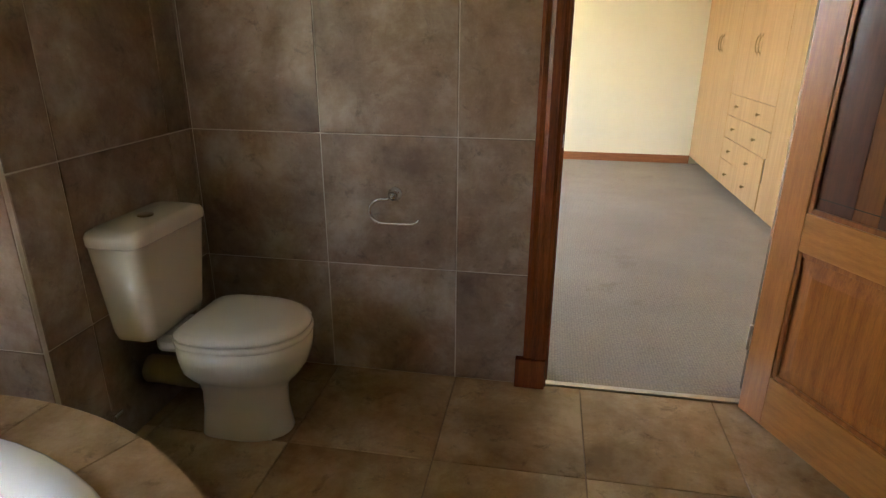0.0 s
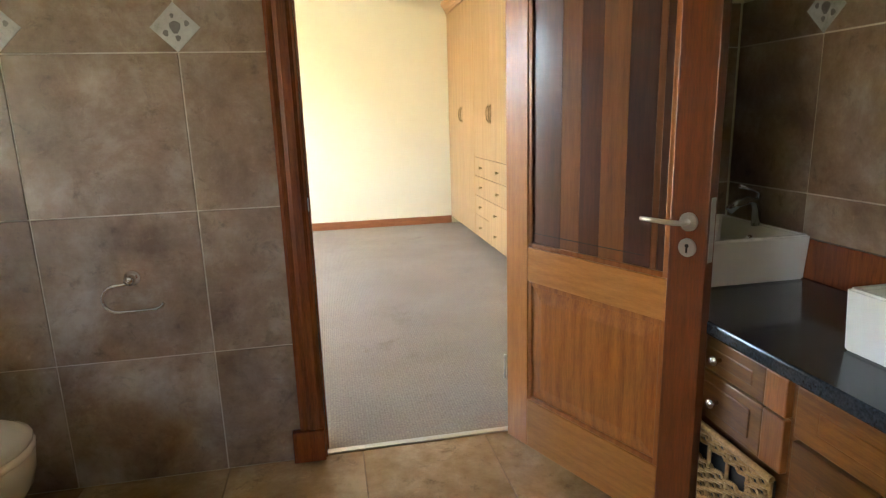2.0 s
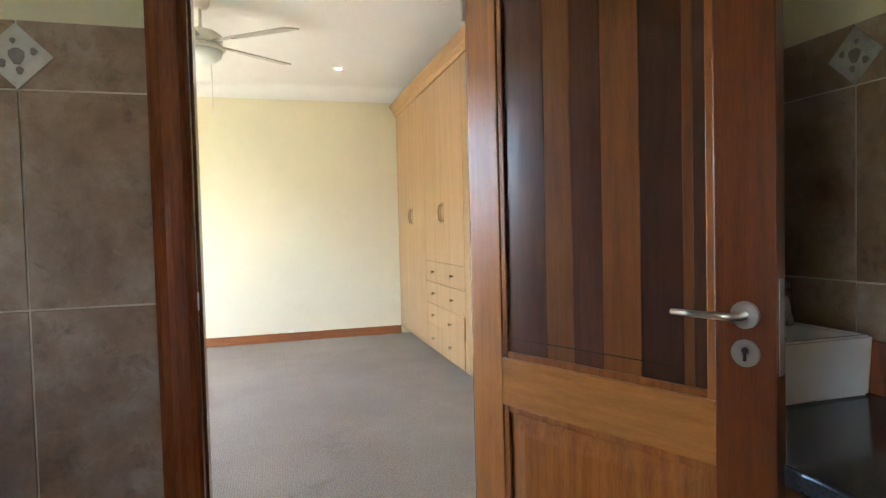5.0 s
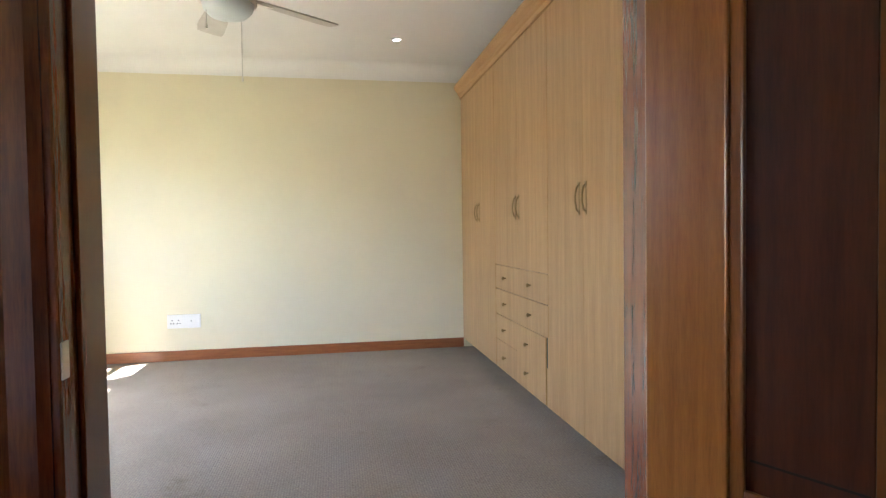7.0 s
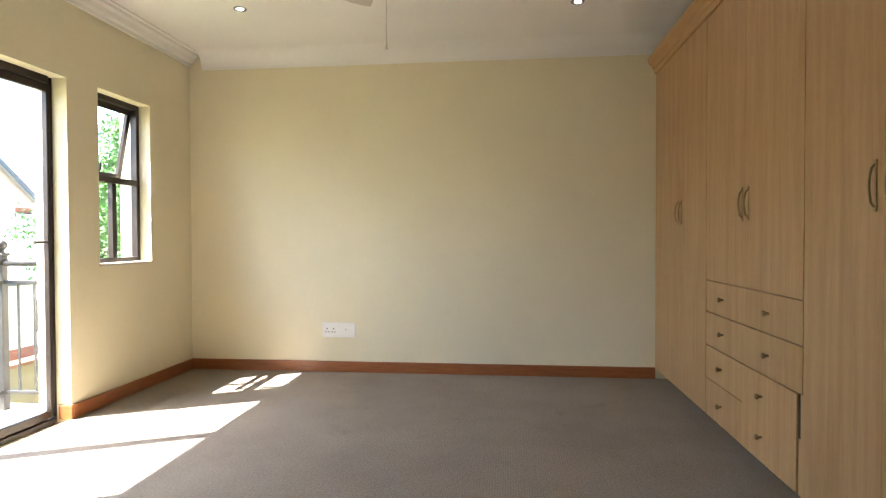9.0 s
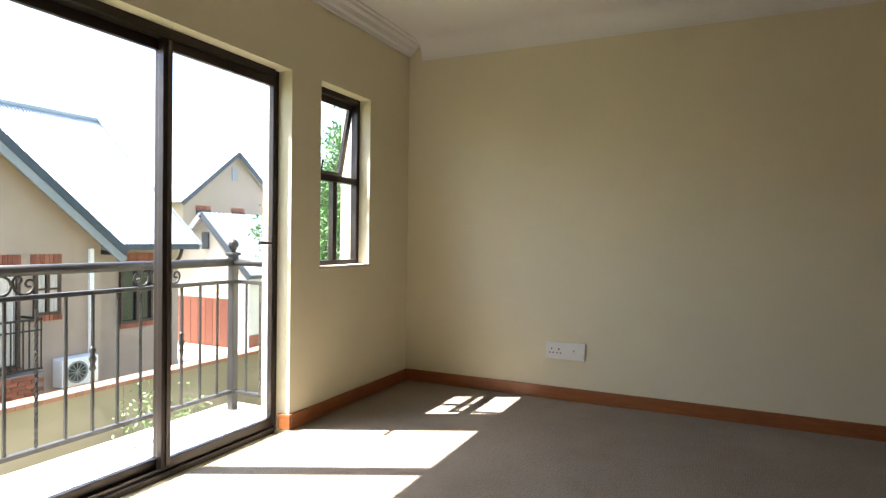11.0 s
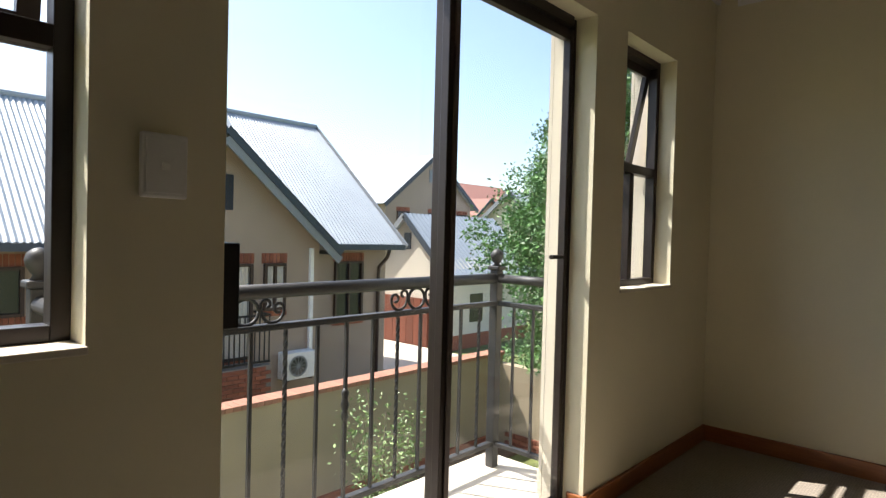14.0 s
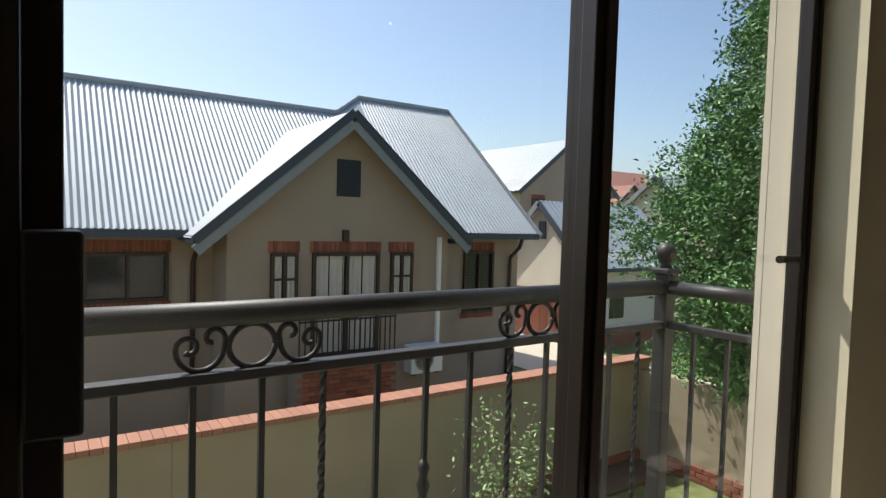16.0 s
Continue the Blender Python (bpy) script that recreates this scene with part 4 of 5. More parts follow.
def balustrade():
    b = thing("balcony_railing", "charcoal painted steel balcony railing with scrolls and twisted balusters", "railing", (0, 0, 0))
    part("handrail", tube([(RX, PY0, 0.985), (RX, PY1, 0.985)], 0.027, 16), RAILMETAL, b, "", True)
    part("middle_rail", box((RX - 0.02, PY0, 0.842), (RX + 0.02, PY1, 0.866), 0.004), RAILMETAL, b)
    part("bottom_rail", box((RX - 0.018, PY0, 0.095), (RX + 0.018, PY1, 0.118), 0.004), RAILMETAL, b)
    for y in (PY0, PY1):
        p = part("post", box((RX - 0.025, y - 0.025, -0.02), (RX + 0.025, y + 0.025, 1.03), 0.004), RAILMETAL, b)
        part("collar", box((RX - 0.036, y - 0.036, 1.03), (RX + 0.036, y + 0.036, 1.052), 0.006), RAILMETAL, p)
        part("finial", lathe([(0.024, 1.05), (0.014, 1.065), (0.022, 1.075), (0.032, 1.092), (0.035, 1.108), (0.030, 1.125), (0.016, 1.138), (0.003, 1.142)], 18, at=(RX, y, 0)), RAILMETAL, p, "", True)
        part("return_handrail", tube([(RX, y, 0.985), (XO - 0.02, y, 0.985)], 0.024, 14), RAILMETAL, b, "", True)
        part("return_middle_rail", box((RX, y - 0.015, 0.842), (XO - 0.02, y + 0.015, 0.866), 0.003), RAILMETAL, b)
        part("return_bottom_rail", box((RX, y - 0.015, 0.095), (XO - 0.02, y + 0.015, 0.118), 0.003), RAILMETAL, b)
        for x in (-2.66, -2.54):
            part("baluster", box((x - 0.006, y - 0.006, 0.118), (x + 0.006, y + 0.006, 0.842)), RAILMETAL, b)
    k = 0
    y = 3.570
    while y < PY1 - 0.06:
        if k % 4 == 1:
            bm = bmesh.new()
            n = 40
            rings = []
            for i in range(n + 1):
                z = 0.118 + (0.842 - 0.118) * i / n
                a = i * 0.75
                rings.append([bm.verts.new((RX + 0.0095 * math.cos(a + q * math.pi / 2), y + 0.0095 * math.sin(a + q * math.pi / 2), z)) for q in range(4)])
            for r0, r1 in zip(rings, rings[1:]):
                for q in range(4):
                    bm.faces.new((r0[q], r0[(q + 1) % 4], r1[(q + 1) % 4], r1[q]))
            part("twisted_baluster", bm, RAILMETAL, b)
        else:
            bl = part("baluster", box((RX - 0.0065, y - 0.0065, 0.118), (RX + 0.0065, y + 0.0065, 0.842)), RAILMETAL, b)
            if k % 4 == 3:
                part("knuckle", lathe([(0.007, 0.43), (0.017, 0.45), (0.011, 0.475), (0.019, 0.50), (0.011, 0.525), (0.017, 0.55), (0.007, 0.57)], 12, at=(RX, y, 0)), RAILMETAL, bl, "", True)
        k += 1
        y += 0.1425

    def scroll(yc):
        part("ring", tube([(RX, yc + 0.05 * math.cos(2 * math.pi * i / 28), 0.914 + 0.047 * math.sin(2 * math.pi * i / 28)) for i in range(29)], 0.0068, 8), RAILMETAL, b, "", True)
        for s in (-1, 1):
            # an S of two curls: a small one under the handrail and a larger open one on the rail
            cur = []
            for i in range(15):
                a = radians(-30 + 300 * (1 - i / 14))
                r = 0.008 + 0.018 * i / 14
                cur.append((RX, yc + s * (0.082 + r * math.cos(a) * -1), 0.935 + r * math.sin(a)))
            for i in range(1, 18):
                a = radians(180 + 185 * i / 17)
                cur.append((RX, yc + s * (0.108 + 0.047 * math.cos(a)), 0.915 + 0.046 * math.sin(a)))
            for i in range(1, 16):
                a = radians(5 + 300 * i / 15)
                r = 0.024 - 0.013 * i / 15
                cur.append((RX, yc + s * (0.131 + r * math.cos(a)), 0.918 + r * math.sin(a)))
            part("scroll", tube(cur, 0.0062, 8), RAILMETAL, b, "", True)
    for yc in (4.119, 4.965):
        scroll(yc)
    return b


balustrade()


# ---- outdoors ----
GZ = -2.7
ground = structure("ground", box((-420, -420, GZ - 0.4), (420, 420, GZ)), GRASS, "dry green lawn reaching into the distance", "ground")
structure("own_house_base", box((XO, BYS - 0.2, GZ - 0.1), (XE + 0.2, YN + 0.25, -0.2)), PALEWALL, "plastered lower storey under the rooms", "wall")


def roof_plane(name, a, b, c, d, parent, pitch=0.105, mat=None):
    """Corrugated sheet from the eave a-b up to the ridge d-c, waves running up the slope."""
    a, b, c, d = (Vector(p) for p in (a, b, c, d))
    n = max(2, int((b - a).length / pitch) * 2)
    nor = (b - a).cross(d - a).normalized()
    if nor.z < 0:
        nor = -nor
    bm = bmesh.new()
    lo, hi = [], []
    for k in range(n + 1):
        off = nor * (0.017 if k % 2 else -0.013)
        lo.append(bm.verts.new(a.lerp(b, k / n) + off))
        hi.append(bm.verts.new(d.lerp(c, k / n) + off))
    for k in range(n):
        bm.faces.new((lo[k], lo[k + 1], hi[k + 1], hi[k]))
    under = [bm.verts.new(p - nor * 0.06) for p in (a, b, c, d)]
    bm.faces.new(under)
    return part(name, bm, mat or ROOF, parent)


def bar(a, b, w, h, mat, name, parent, up=(0, 0, 1)):
    """A board from a to b, w thick and h deep."""
    a, b = Vector(a), Vector(b)
    d = (b - a)
    z = Vector(up)
    x = d.cross(z).normalized()
    z = x.cross(d).normalized()
    m = Matrix((x, d.normalized(), z)).transposed().to_4x4()
    bm = box((-w / 2, 0, -h / 2), (w / 2, d.length, h / 2))
    bmesh.ops.transform(bm, matrix=Matrix.Translation(a) @ m, verts=bm.verts)
    return part(name, bm, mat, parent)


def house_window(parent, x, y0, y1, z0, z1, bars=True, curtain=False, lintel=True):
    face, x = x, x + 0.055
    w = part("window", box((x - 0.06, y0, z0), (x - 0.052, y1, z1)), FARGLASS, parent)
    for a, b in ((y0, y0 + 0.06), (y1 - 0.06, y1)):
        part("frame", box((x - 0.05, a, z0), (x + 0.02, b, z1)), WINWOOD, w)
    for a, b in ((z0, z0 + 0.06), (z1 - 0.06, z1)):
        part("frame", box((x - 0.05, y0 + 0.06, a), (x + 0.018, y1 - 0.06, b)), WINWOOD, w)
    ym = (y0 + y1) / 2
    part("mullion", box((x - 0.03, ym - 0.025, z0 + 0.06), (x + 0.016, ym + 0.025, z1 - 0.06)), WINWOOD, w)
    if bars:
        zm = z0 + (z1 - z0) * 0.52
        part("transom", box((x - 0.03, y0 + 0.06, zm - 0.02), (x + 0.014, y1 - 0.06, zm + 0.02)), WINWOOD, w)
    if curtain:
        bm = bmesh.new()
        n = int((y1 - y0 - 0.12) / 0.03)
        for seg0, seg1 in ((y0 + 0.06, ym - 0.05), (ym + 0.05, y1 - 0.06)):
            vs = []
            n = max(4, int((seg1 - seg0) / 0.025))
            for k in range(n + 1):
                yy = seg0 + (seg1 - seg0) * k / n
                xx = x - 0.022 + 0.022 * math.sin(k * 1.3) * (0.6 + 0.4 * math.sin(k * 0.37))
                vs.append((bm.verts.new((xx, yy, z0 + 0.06)), bm.verts.new((xx, yy, z1 - 0.06))))
            for k, (p, q) in enumerate(zip(vs, vs[1:])):
                if k % 11 == 10:
                    continue
                bm.faces.new((p[0], q[0], q[1], p[1]))
        part("curtain", bm, CURTAIN, w, "drawn cream curtains")
    if lintel:
        n = max(3, round((y1 - y0 + 0.1) / 0.085))
        for k in range(n):
            a = y0 - 0.05 + (y1 - y0 + 0.1) * k / n
            part("lintel_brick", box((face - 0.02, a + 0.006, z1 + 0.003), (face + 0.014, a + (y1 - y0 + 0.1) / n - 0.006, z1 + 0.215)), BRICK, w)
            part("sill_brick", box((face - 0.02, a + 0.006, z0 - 0.12), (face + 0.03, a + (y1 - y0 + 0.1) / n - 0.006, z0 - 0.003)), BRICK, w)
    return w


def big_house():
    h = thing("house", "beige plastered house with a grey corrugated steel roof and brick lintels", "house", (0, 0, 0))
    part("wall", box((-19.4, -4, GZ), (-12.9, 13.8, 0.95)), OUTWALL, h)
    part("gable_wall", prism([(6.35, GZ), (10.92, GZ), (10.92, 0.95), (8.55, 3.02), (6.35, 0.95)], 0, -14.2, -11.9), OUTWALL, h)
    part("end_gable_wall", prism([(-19.4, 0.9), (-12.9, 0.9), (-16.5, 4.3)], 1, 13.5, 13.78), OUTWALL, h)
    # main roof, lower and taller parts
    roof_plane("roof", (-12.4, -5, 0.92), (-12.4, 10.7, 0.92), (-16.0, 10.7, 3.92), (-16.0, -5, 3.92), h)
    roof_plane("roof", (-19.6, -5, 0.92), (-19.6, 10.7, 0.92), (-16.0, 10.7, 3.92), (-16.0, -5, 3.92), h)
    roof_plane("roof", (-12.4, 10.45, 0.95), (-12.4, 14.0, 0.95), (-16.5, 13.95, 4.50), (-16.5, 10.95, 4.50), h)
    roof_plane("roof", (-20.6, 10.45, 0.95), (-20.6, 14.0, 0.95), (-16.5, 13.95, 4.50), (-16.5, 10.95, 4.50), h)
    hip = bmesh.new()
    top, low, front, back = (hip.verts.new(p) for p in ((-16.5, 10.95, 4.51), (-16.02, 10.12, 3.95), (-12.45, 10.47, 0.96), (-20.5, 10.47, 0.96)))
    hip.faces.new((top, low, front))
    hip.faces.new((top, back, low))
    part("roof_hip", hip, ROOF, h)
    part("hip_cap", tube([(-16.0, 10.12, 3.98), (-16.5, 10.95, 4.53)], 0.06, 8), ROOF, h)
    part("ridge_cap", tube([(-16.0, -5, 3.95), (-16.0, 10.14, 3.95)], 0.07, 8), ROOF, h)
    part("ridge_cap", tube([(-16.5, 10.93, 4.53), (-16.5, 13.97, 4.53)], 0.07, 8), ROOF, h)
    bar((-12.4, -5, 0.84), (-12.4, 6.0, 0.84), 0.10, 0.13, FASCIA, "gutter", h)
    bar((-12.4, 11.0, 0.87), (-12.4, 14.0, 0.87), 0.10, 0.13, FASCIA, "gutter", h)
    bar((-12.35, 14.03, 0.87), (-16.5, 13.98, 4.44), 0.05, 0.2, BARGE, "bargeboard", h)
    # front gable
    ya, yl, yr, ze = 8.49, 5.74, 11.24, 0.80
    za = 3.17
    roof_plane("gable_roof", (-11.5, yl, ze), (-15.9, yl, ze), (-15.9, ya, za), (-11.5, ya, za), h)
    roof_plane("gable_roof", (-11.5, yr, ze), (-15.9, yr, ze), (-15.9, ya, za), (-11.5, ya, za), h)
    for y in (yl, yr):
        s = 1 if y == yl else -1
        bar((-11.49 + s * 0.004, y, ze - 0.03), (-11.49 + s * 0.004, ya, za - 0.03), 0.05, 0.15, FASCIA, "verge", h)
        bar((-11.512 + s * 0.004, y + s * 0.03, ze - 0.2), (-11.512 + s * 0.004, ya, za - 0.22), 0.045, 0.18, BARGE, "bargeboard", h)
        bar((-11.6, y + s * 0.06, ze - 0.02), (-12.9, y + s * 0.06, ze - 0.02), 0.10, 0.12, FASCIA, "gutter", h)
    v = part("vent", box((-11.93, 8.345, 1.61), (-11.885, 8.835, 2.31)), VENTBLUE, h, "dark louvred gable vent")
    for k in range(9):
        part("slat", box((-11.886, 8.36, 1.64 + 0.072 * k), (-11.872, 8.82, 1.67 + 0.072 * k)), VENTBLUE, v)
    part("outdoor_lamp", box((-11.9, 8.47, 0.76), (-11.8, 8.59, 0.98), 0.02), WINWOOD, h)
    house_window(h, -11.9, 7.10, 7.60, -0.45, 0.54, curtain=True)
    house_window(h, -11.9, 7.88, 9.27, -1.40, 0.54, bars=False, curtain=True)
    house_window(h, -11.9, 9.53, 10.04, -0.45, 0.54, curtain=True)
    house_window(h, -12.9, 12.08, 12.98, -1.0, 0.50, bars=False)
    house_window(h, -12.9, 4.30, 5.60, -0.35, 0.50, bars=False)
    # railing before the glass door
    r = part("balcony_rail", box((-11.32, 7.42, -1.38), (-11.28, 9.36, -1.34)), BLACK, h)
    bar((-11.30, 7.42, -0.44), (-11.30, 9.36, -0.44), 0.04, 0.04, BLACK, "top_bar", r)
    bar((-11.30, 7.42, -0.64), (-11.30, 9.36, -0.64), 0.03, 0.03, BLACK, "middle_bar", r)
    for k in range(19):
        y = 7.44 + 1.90 * k / 18
        part("bar", box((-11.31, y - 0.01, -1.34), (-11.29, y + 0.01, -0.46)), BLACK, r)
    for y in (8.28, 8.39, 8.50):
        part("ring", tube([(-11.285, y + 0.075 * math.cos(radians(20 * i)), -0.545 + 0.075 * math.sin(radians(20 * i))) for i in range(19)], 0.012, 6), BLACK, r)
    for y in (7.44, 9.34):
        bar((-11.30, y, -0.44), (-11.9, y, -0.44), 0.04, 0.04, BLACK, "side_bar", r)
    # downpipes and cable cover
    part("cable_cover", box((-11.9, 10.64, -1.95), (-11.82, 10.73, 0.86), 0.01), PLASTIC, h, "white vertical cable cover")
    for y in (6.0, 13.5):
        part("downpipe", tube([(-12.42, y, 0.8), (-12.5, y, 0.6), (-12.82, y, 0.35), (-12.84, y, 0.1), (-12.84, y, GZ)], 0.045, 8), WINWOOD, h, "dark brown downpipe", True)
    return h


big_house()
# brick plinth below the glass door, course by course
planter = thing("brick_plinth", "red face brick plinth in front of the house", "brick wall", (-11.5, 8.385, GZ))
part("core", box((-0.25, -0.99, 0), (0.235, 0.99, 1.27)), MORTAR, planter)
bm_brick = box((0, 0, 0), (0.03, 0.222, 0.073), 0.004, seg=1)
first_brick = part("brick", bm_brick, BRICK, planter)
first_brick.location = (0.225, -0.99, 0.01)
for r in range(15):
    for k in range(8):
        if r == 0 and k == 0:
            continue
        ob = new("brick", first_brick.data)
        ob.parent = planter
        ob.location = (0.225, -0.99 + 0.2335 * k + (0.112 if r % 2 else 0), 0.01 + 0.083 * r)

ac = thing("air_conditioner", "white outdoor air-conditioner unit on the house wall", "air conditioner", (-11.72, 10.28, -1.92))
part("case", box((-0.17, -0.38, 0), (0.15, 0.38, 0.57), 0.02), PLASTIC, ac)
g = part("fan_grille", lathe([(0.22, 0.0), (0.225, 0.02), (0.19, 0.022), (0.19, 0.006)], 28), BARGE, ac)
g.matrix_basis = pose(0.15, -0.08, 0.285, 0, 90, 0)
part("fan_opening", cyl((0.152, -0.08, 0.285), (0.160, -0.08, 0.285), 0.186, n=28), FARGLASS, ac, "dark fan opening")
for k in range(6):
    gg = part("grille_bar", tube([(0.165, -0.08 - 0.2 * math.cos(k * math.pi / 6), 0.285 - 0.2 * math.sin(k * math.pi / 6)), (0.165, -0.08 + 0.2 * math.cos(k * math.pi / 6), 0.285 + 0.2 * math.sin(k * math.pi / 6))], 0.008, 6), BARGE, ac)
part("bracket", box((-0.17, -0.3, -0.04), (0.12, -0.26, 0.0)), WINWOOD, ac)
part("bracket", box((-0.17, 0.26, -0.04), (0.12, 0.30, 0.0)), WINWOOD, ac)

# yard wall with brick coping
WX, WT = -7.85, -1.0
yard = thing("yard_wall", "ochre plastered yard wall with terracotta brick coping", "garden wall", (WX, 4, GZ))
part("wall_body", box((-0.11, -14, 0), (0.11, 8.3, WT - GZ - 0.06)), YARDWALL, yard)
part("wall_return", box((0.11, 8.08, 0), (9.0, 8.3, WT - GZ - 0.2)), YARDWALL, yard)
me_c = part("coping_brick", box((-0.15, 0.002, 0), (0.15, 0.106, 0.065), 0.004, seg=1), COPING, yard)
me_c.location = (0, 8.2, WT - GZ - 0.06)
for k in range(1, 150):
    ob = new("coping_brick", me_c.data)
    ob.parent = yard
    ob.location = (0, 8.2 - 0.108 * k, WT - GZ - 0.06)
for k in range(5):
    part("pier_joint", box((0.11, 8.0 - 3.6 * k, 0), (0.114, 8.012 - 3.6 * k, WT - GZ - 0.07)), MORTAR, yard)
part("foot_bricks", box((0.11, -14, 0), (0.16, 8.08, 0.16)), BRICK, yard)

foot = part("foot_brick", box((0, -0.05, 0), (0.222, 0, 0.073), 0.004, seg=1), BRICK, yard)
foot.location = (0.40, 8.08, 0.01)
for r in range(3):
    for k in range(20):
        if r or k:
            ob = new("foot_brick", foot.data)
            ob.parent = yard
            ob.location = (0.40 + 0.2335 * k + (0.117 if r % 2 else 0), 8.08, 0.01 + 0.083 * r)

structure("driveway", box((-13.0, 11.9, GZ), (-8.0, 17.7, GZ + 0.03)), PAVING, "pale concrete driveway", "driveway")
structure("drive_far", box((-22.0, 14.4, GZ), (-13.0, 17.7, GZ + 0.03)), PAVING, "pale concrete driveway", "driveway")
structure("garden_bed", box((-7.70, -4, GZ), (-7.0, 11.9, GZ + 0.04)), EARTH, "brown soil bed along the yard wall", "soil")


def gable_house(name, label, x0, x1, y0, y1, ze, za, ridge, wall, roof, over=0.35):
    """A plain gabled house; ridge 'x' or 'y'."""
    h = thing(name, label, "house", ((x0 + x1) / 2, (y0 + y1) / 2, GZ))
    cx, cy = (x1 - x0) / 2, (y1 - y0) / 2
    e, a = ze - GZ, za - GZ
    part("wall", box((-cx, -cy, 0), (cx, cy, e)), wall, h)
    if ridge == "y":
        part("gable", prism([(-cx, e), (cx, e), (0, a - 0.08)], 1, -cy, cy), wall, h)
        sl = (a - e) / cx
        for s in (-1, 1):
            roof_plane("roof", (s * (cx + over), -cy - over, e - sl * over), (s * (cx + over), cy + over, e - sl * over), (0, cy + over, a), (0, -cy - over, a), h, 0.2, roof)
            bar((s * (cx + over), -cy - over, e - sl * over - 0.09), (0, -cy - over, a - 0.09), 0.05, 0.2, FASCIA if s > 0 else BARGE, "bargeboard", h)
        bar((cx + over, -cy - over, e - sl * over - 0.06), (cx + over, cy + over, e - sl * over - 0.06), 0.1, 0.12, FASCIA, "gutter", h)
    else:
        part("gable", prism([(-cy, e), (cy, e), (0, a - 0.08)], 0, -cx, cx), wall, h)
        sl = (a - e) / cy
        for s in (-1, 1):
            roof_plane("roof", (-cx - over, s * (cy + over), e - sl * over), (cx + over, s * (cy + over), e - sl * over), (cx + over, 0, a), (-cx - over, 0, a), h, 0.2, roof)
            bar((cx + over, s * (cy + over), e - sl * over - 0.09), (cx + over, 0, a - 0.09), 0.05, 0.22, FASCIA, "bargeboard", h)
    return h


g2 = gable_house("house", "beige two-storey gabled house farther off", -33.0, -24.0, 23.6, 30.4, 3.1, 5.75, "x", OUTWALL, ROOF)
for y in (-2.6, -0.2, 2.2):
    house_window(g2, 4.5, y, y + 0.9, 4.0, 5.2, lintel=True)
part("vent", box((4.5, -0.2, 6.9), (4.54, 0.2, 7.6)), BARGE, g2)
g3 = gable_house("garage_house", "pale plastered garage with a grey corrugated roof and red wooden door", -18.2, -14.2, 17.8, 22.5, 0.10, 2.0, "y", PALEWALL, ROOF, 0.25)
gd = part("garage_door", box((-1.75, -2.40, 0.0), (1.15, -2.34, 1.7)), GARAGE, g3, "red-brown wooden garage door")
for k in range(8):
    part("board", box((-1.7 + 0.355 * k, -2.425, 0.05), (-1.36 + 0.355 * k, -2.40, 1.66)), GARAGE, gd)
part("vent", box((-0.16, -2.40, 3.4), (0.16, -2.34, 4.0)), FASCIA, g3)
part("window", box((1.96, -1.2, 0.9), (2.02, -0.5, 1.9)), FARGLASS, g3)
part("brick_base", box((2.0, -2.36, 0), (2.03, 2.35, 0.5)), BRICK, g3)
gable_house("house", "grey-roofed house behind the tree", -22.0, -15.5, 27.5, 34.0, 1.0, 3.6, "y", PALEWALL, ROOF)
gable_house("house", "pink plastered house with a red tiled roof far off", -50.0, -42.0, 52.0, 62.0, 4.6, 7.4, "y", PINKWALL, REDROOF)
gable_house("house", "red-roofed house far off", -40.0, -33.0, 40.0, 47.0, 1.8, 4.6, "x", PINKWALL, REDROOF)


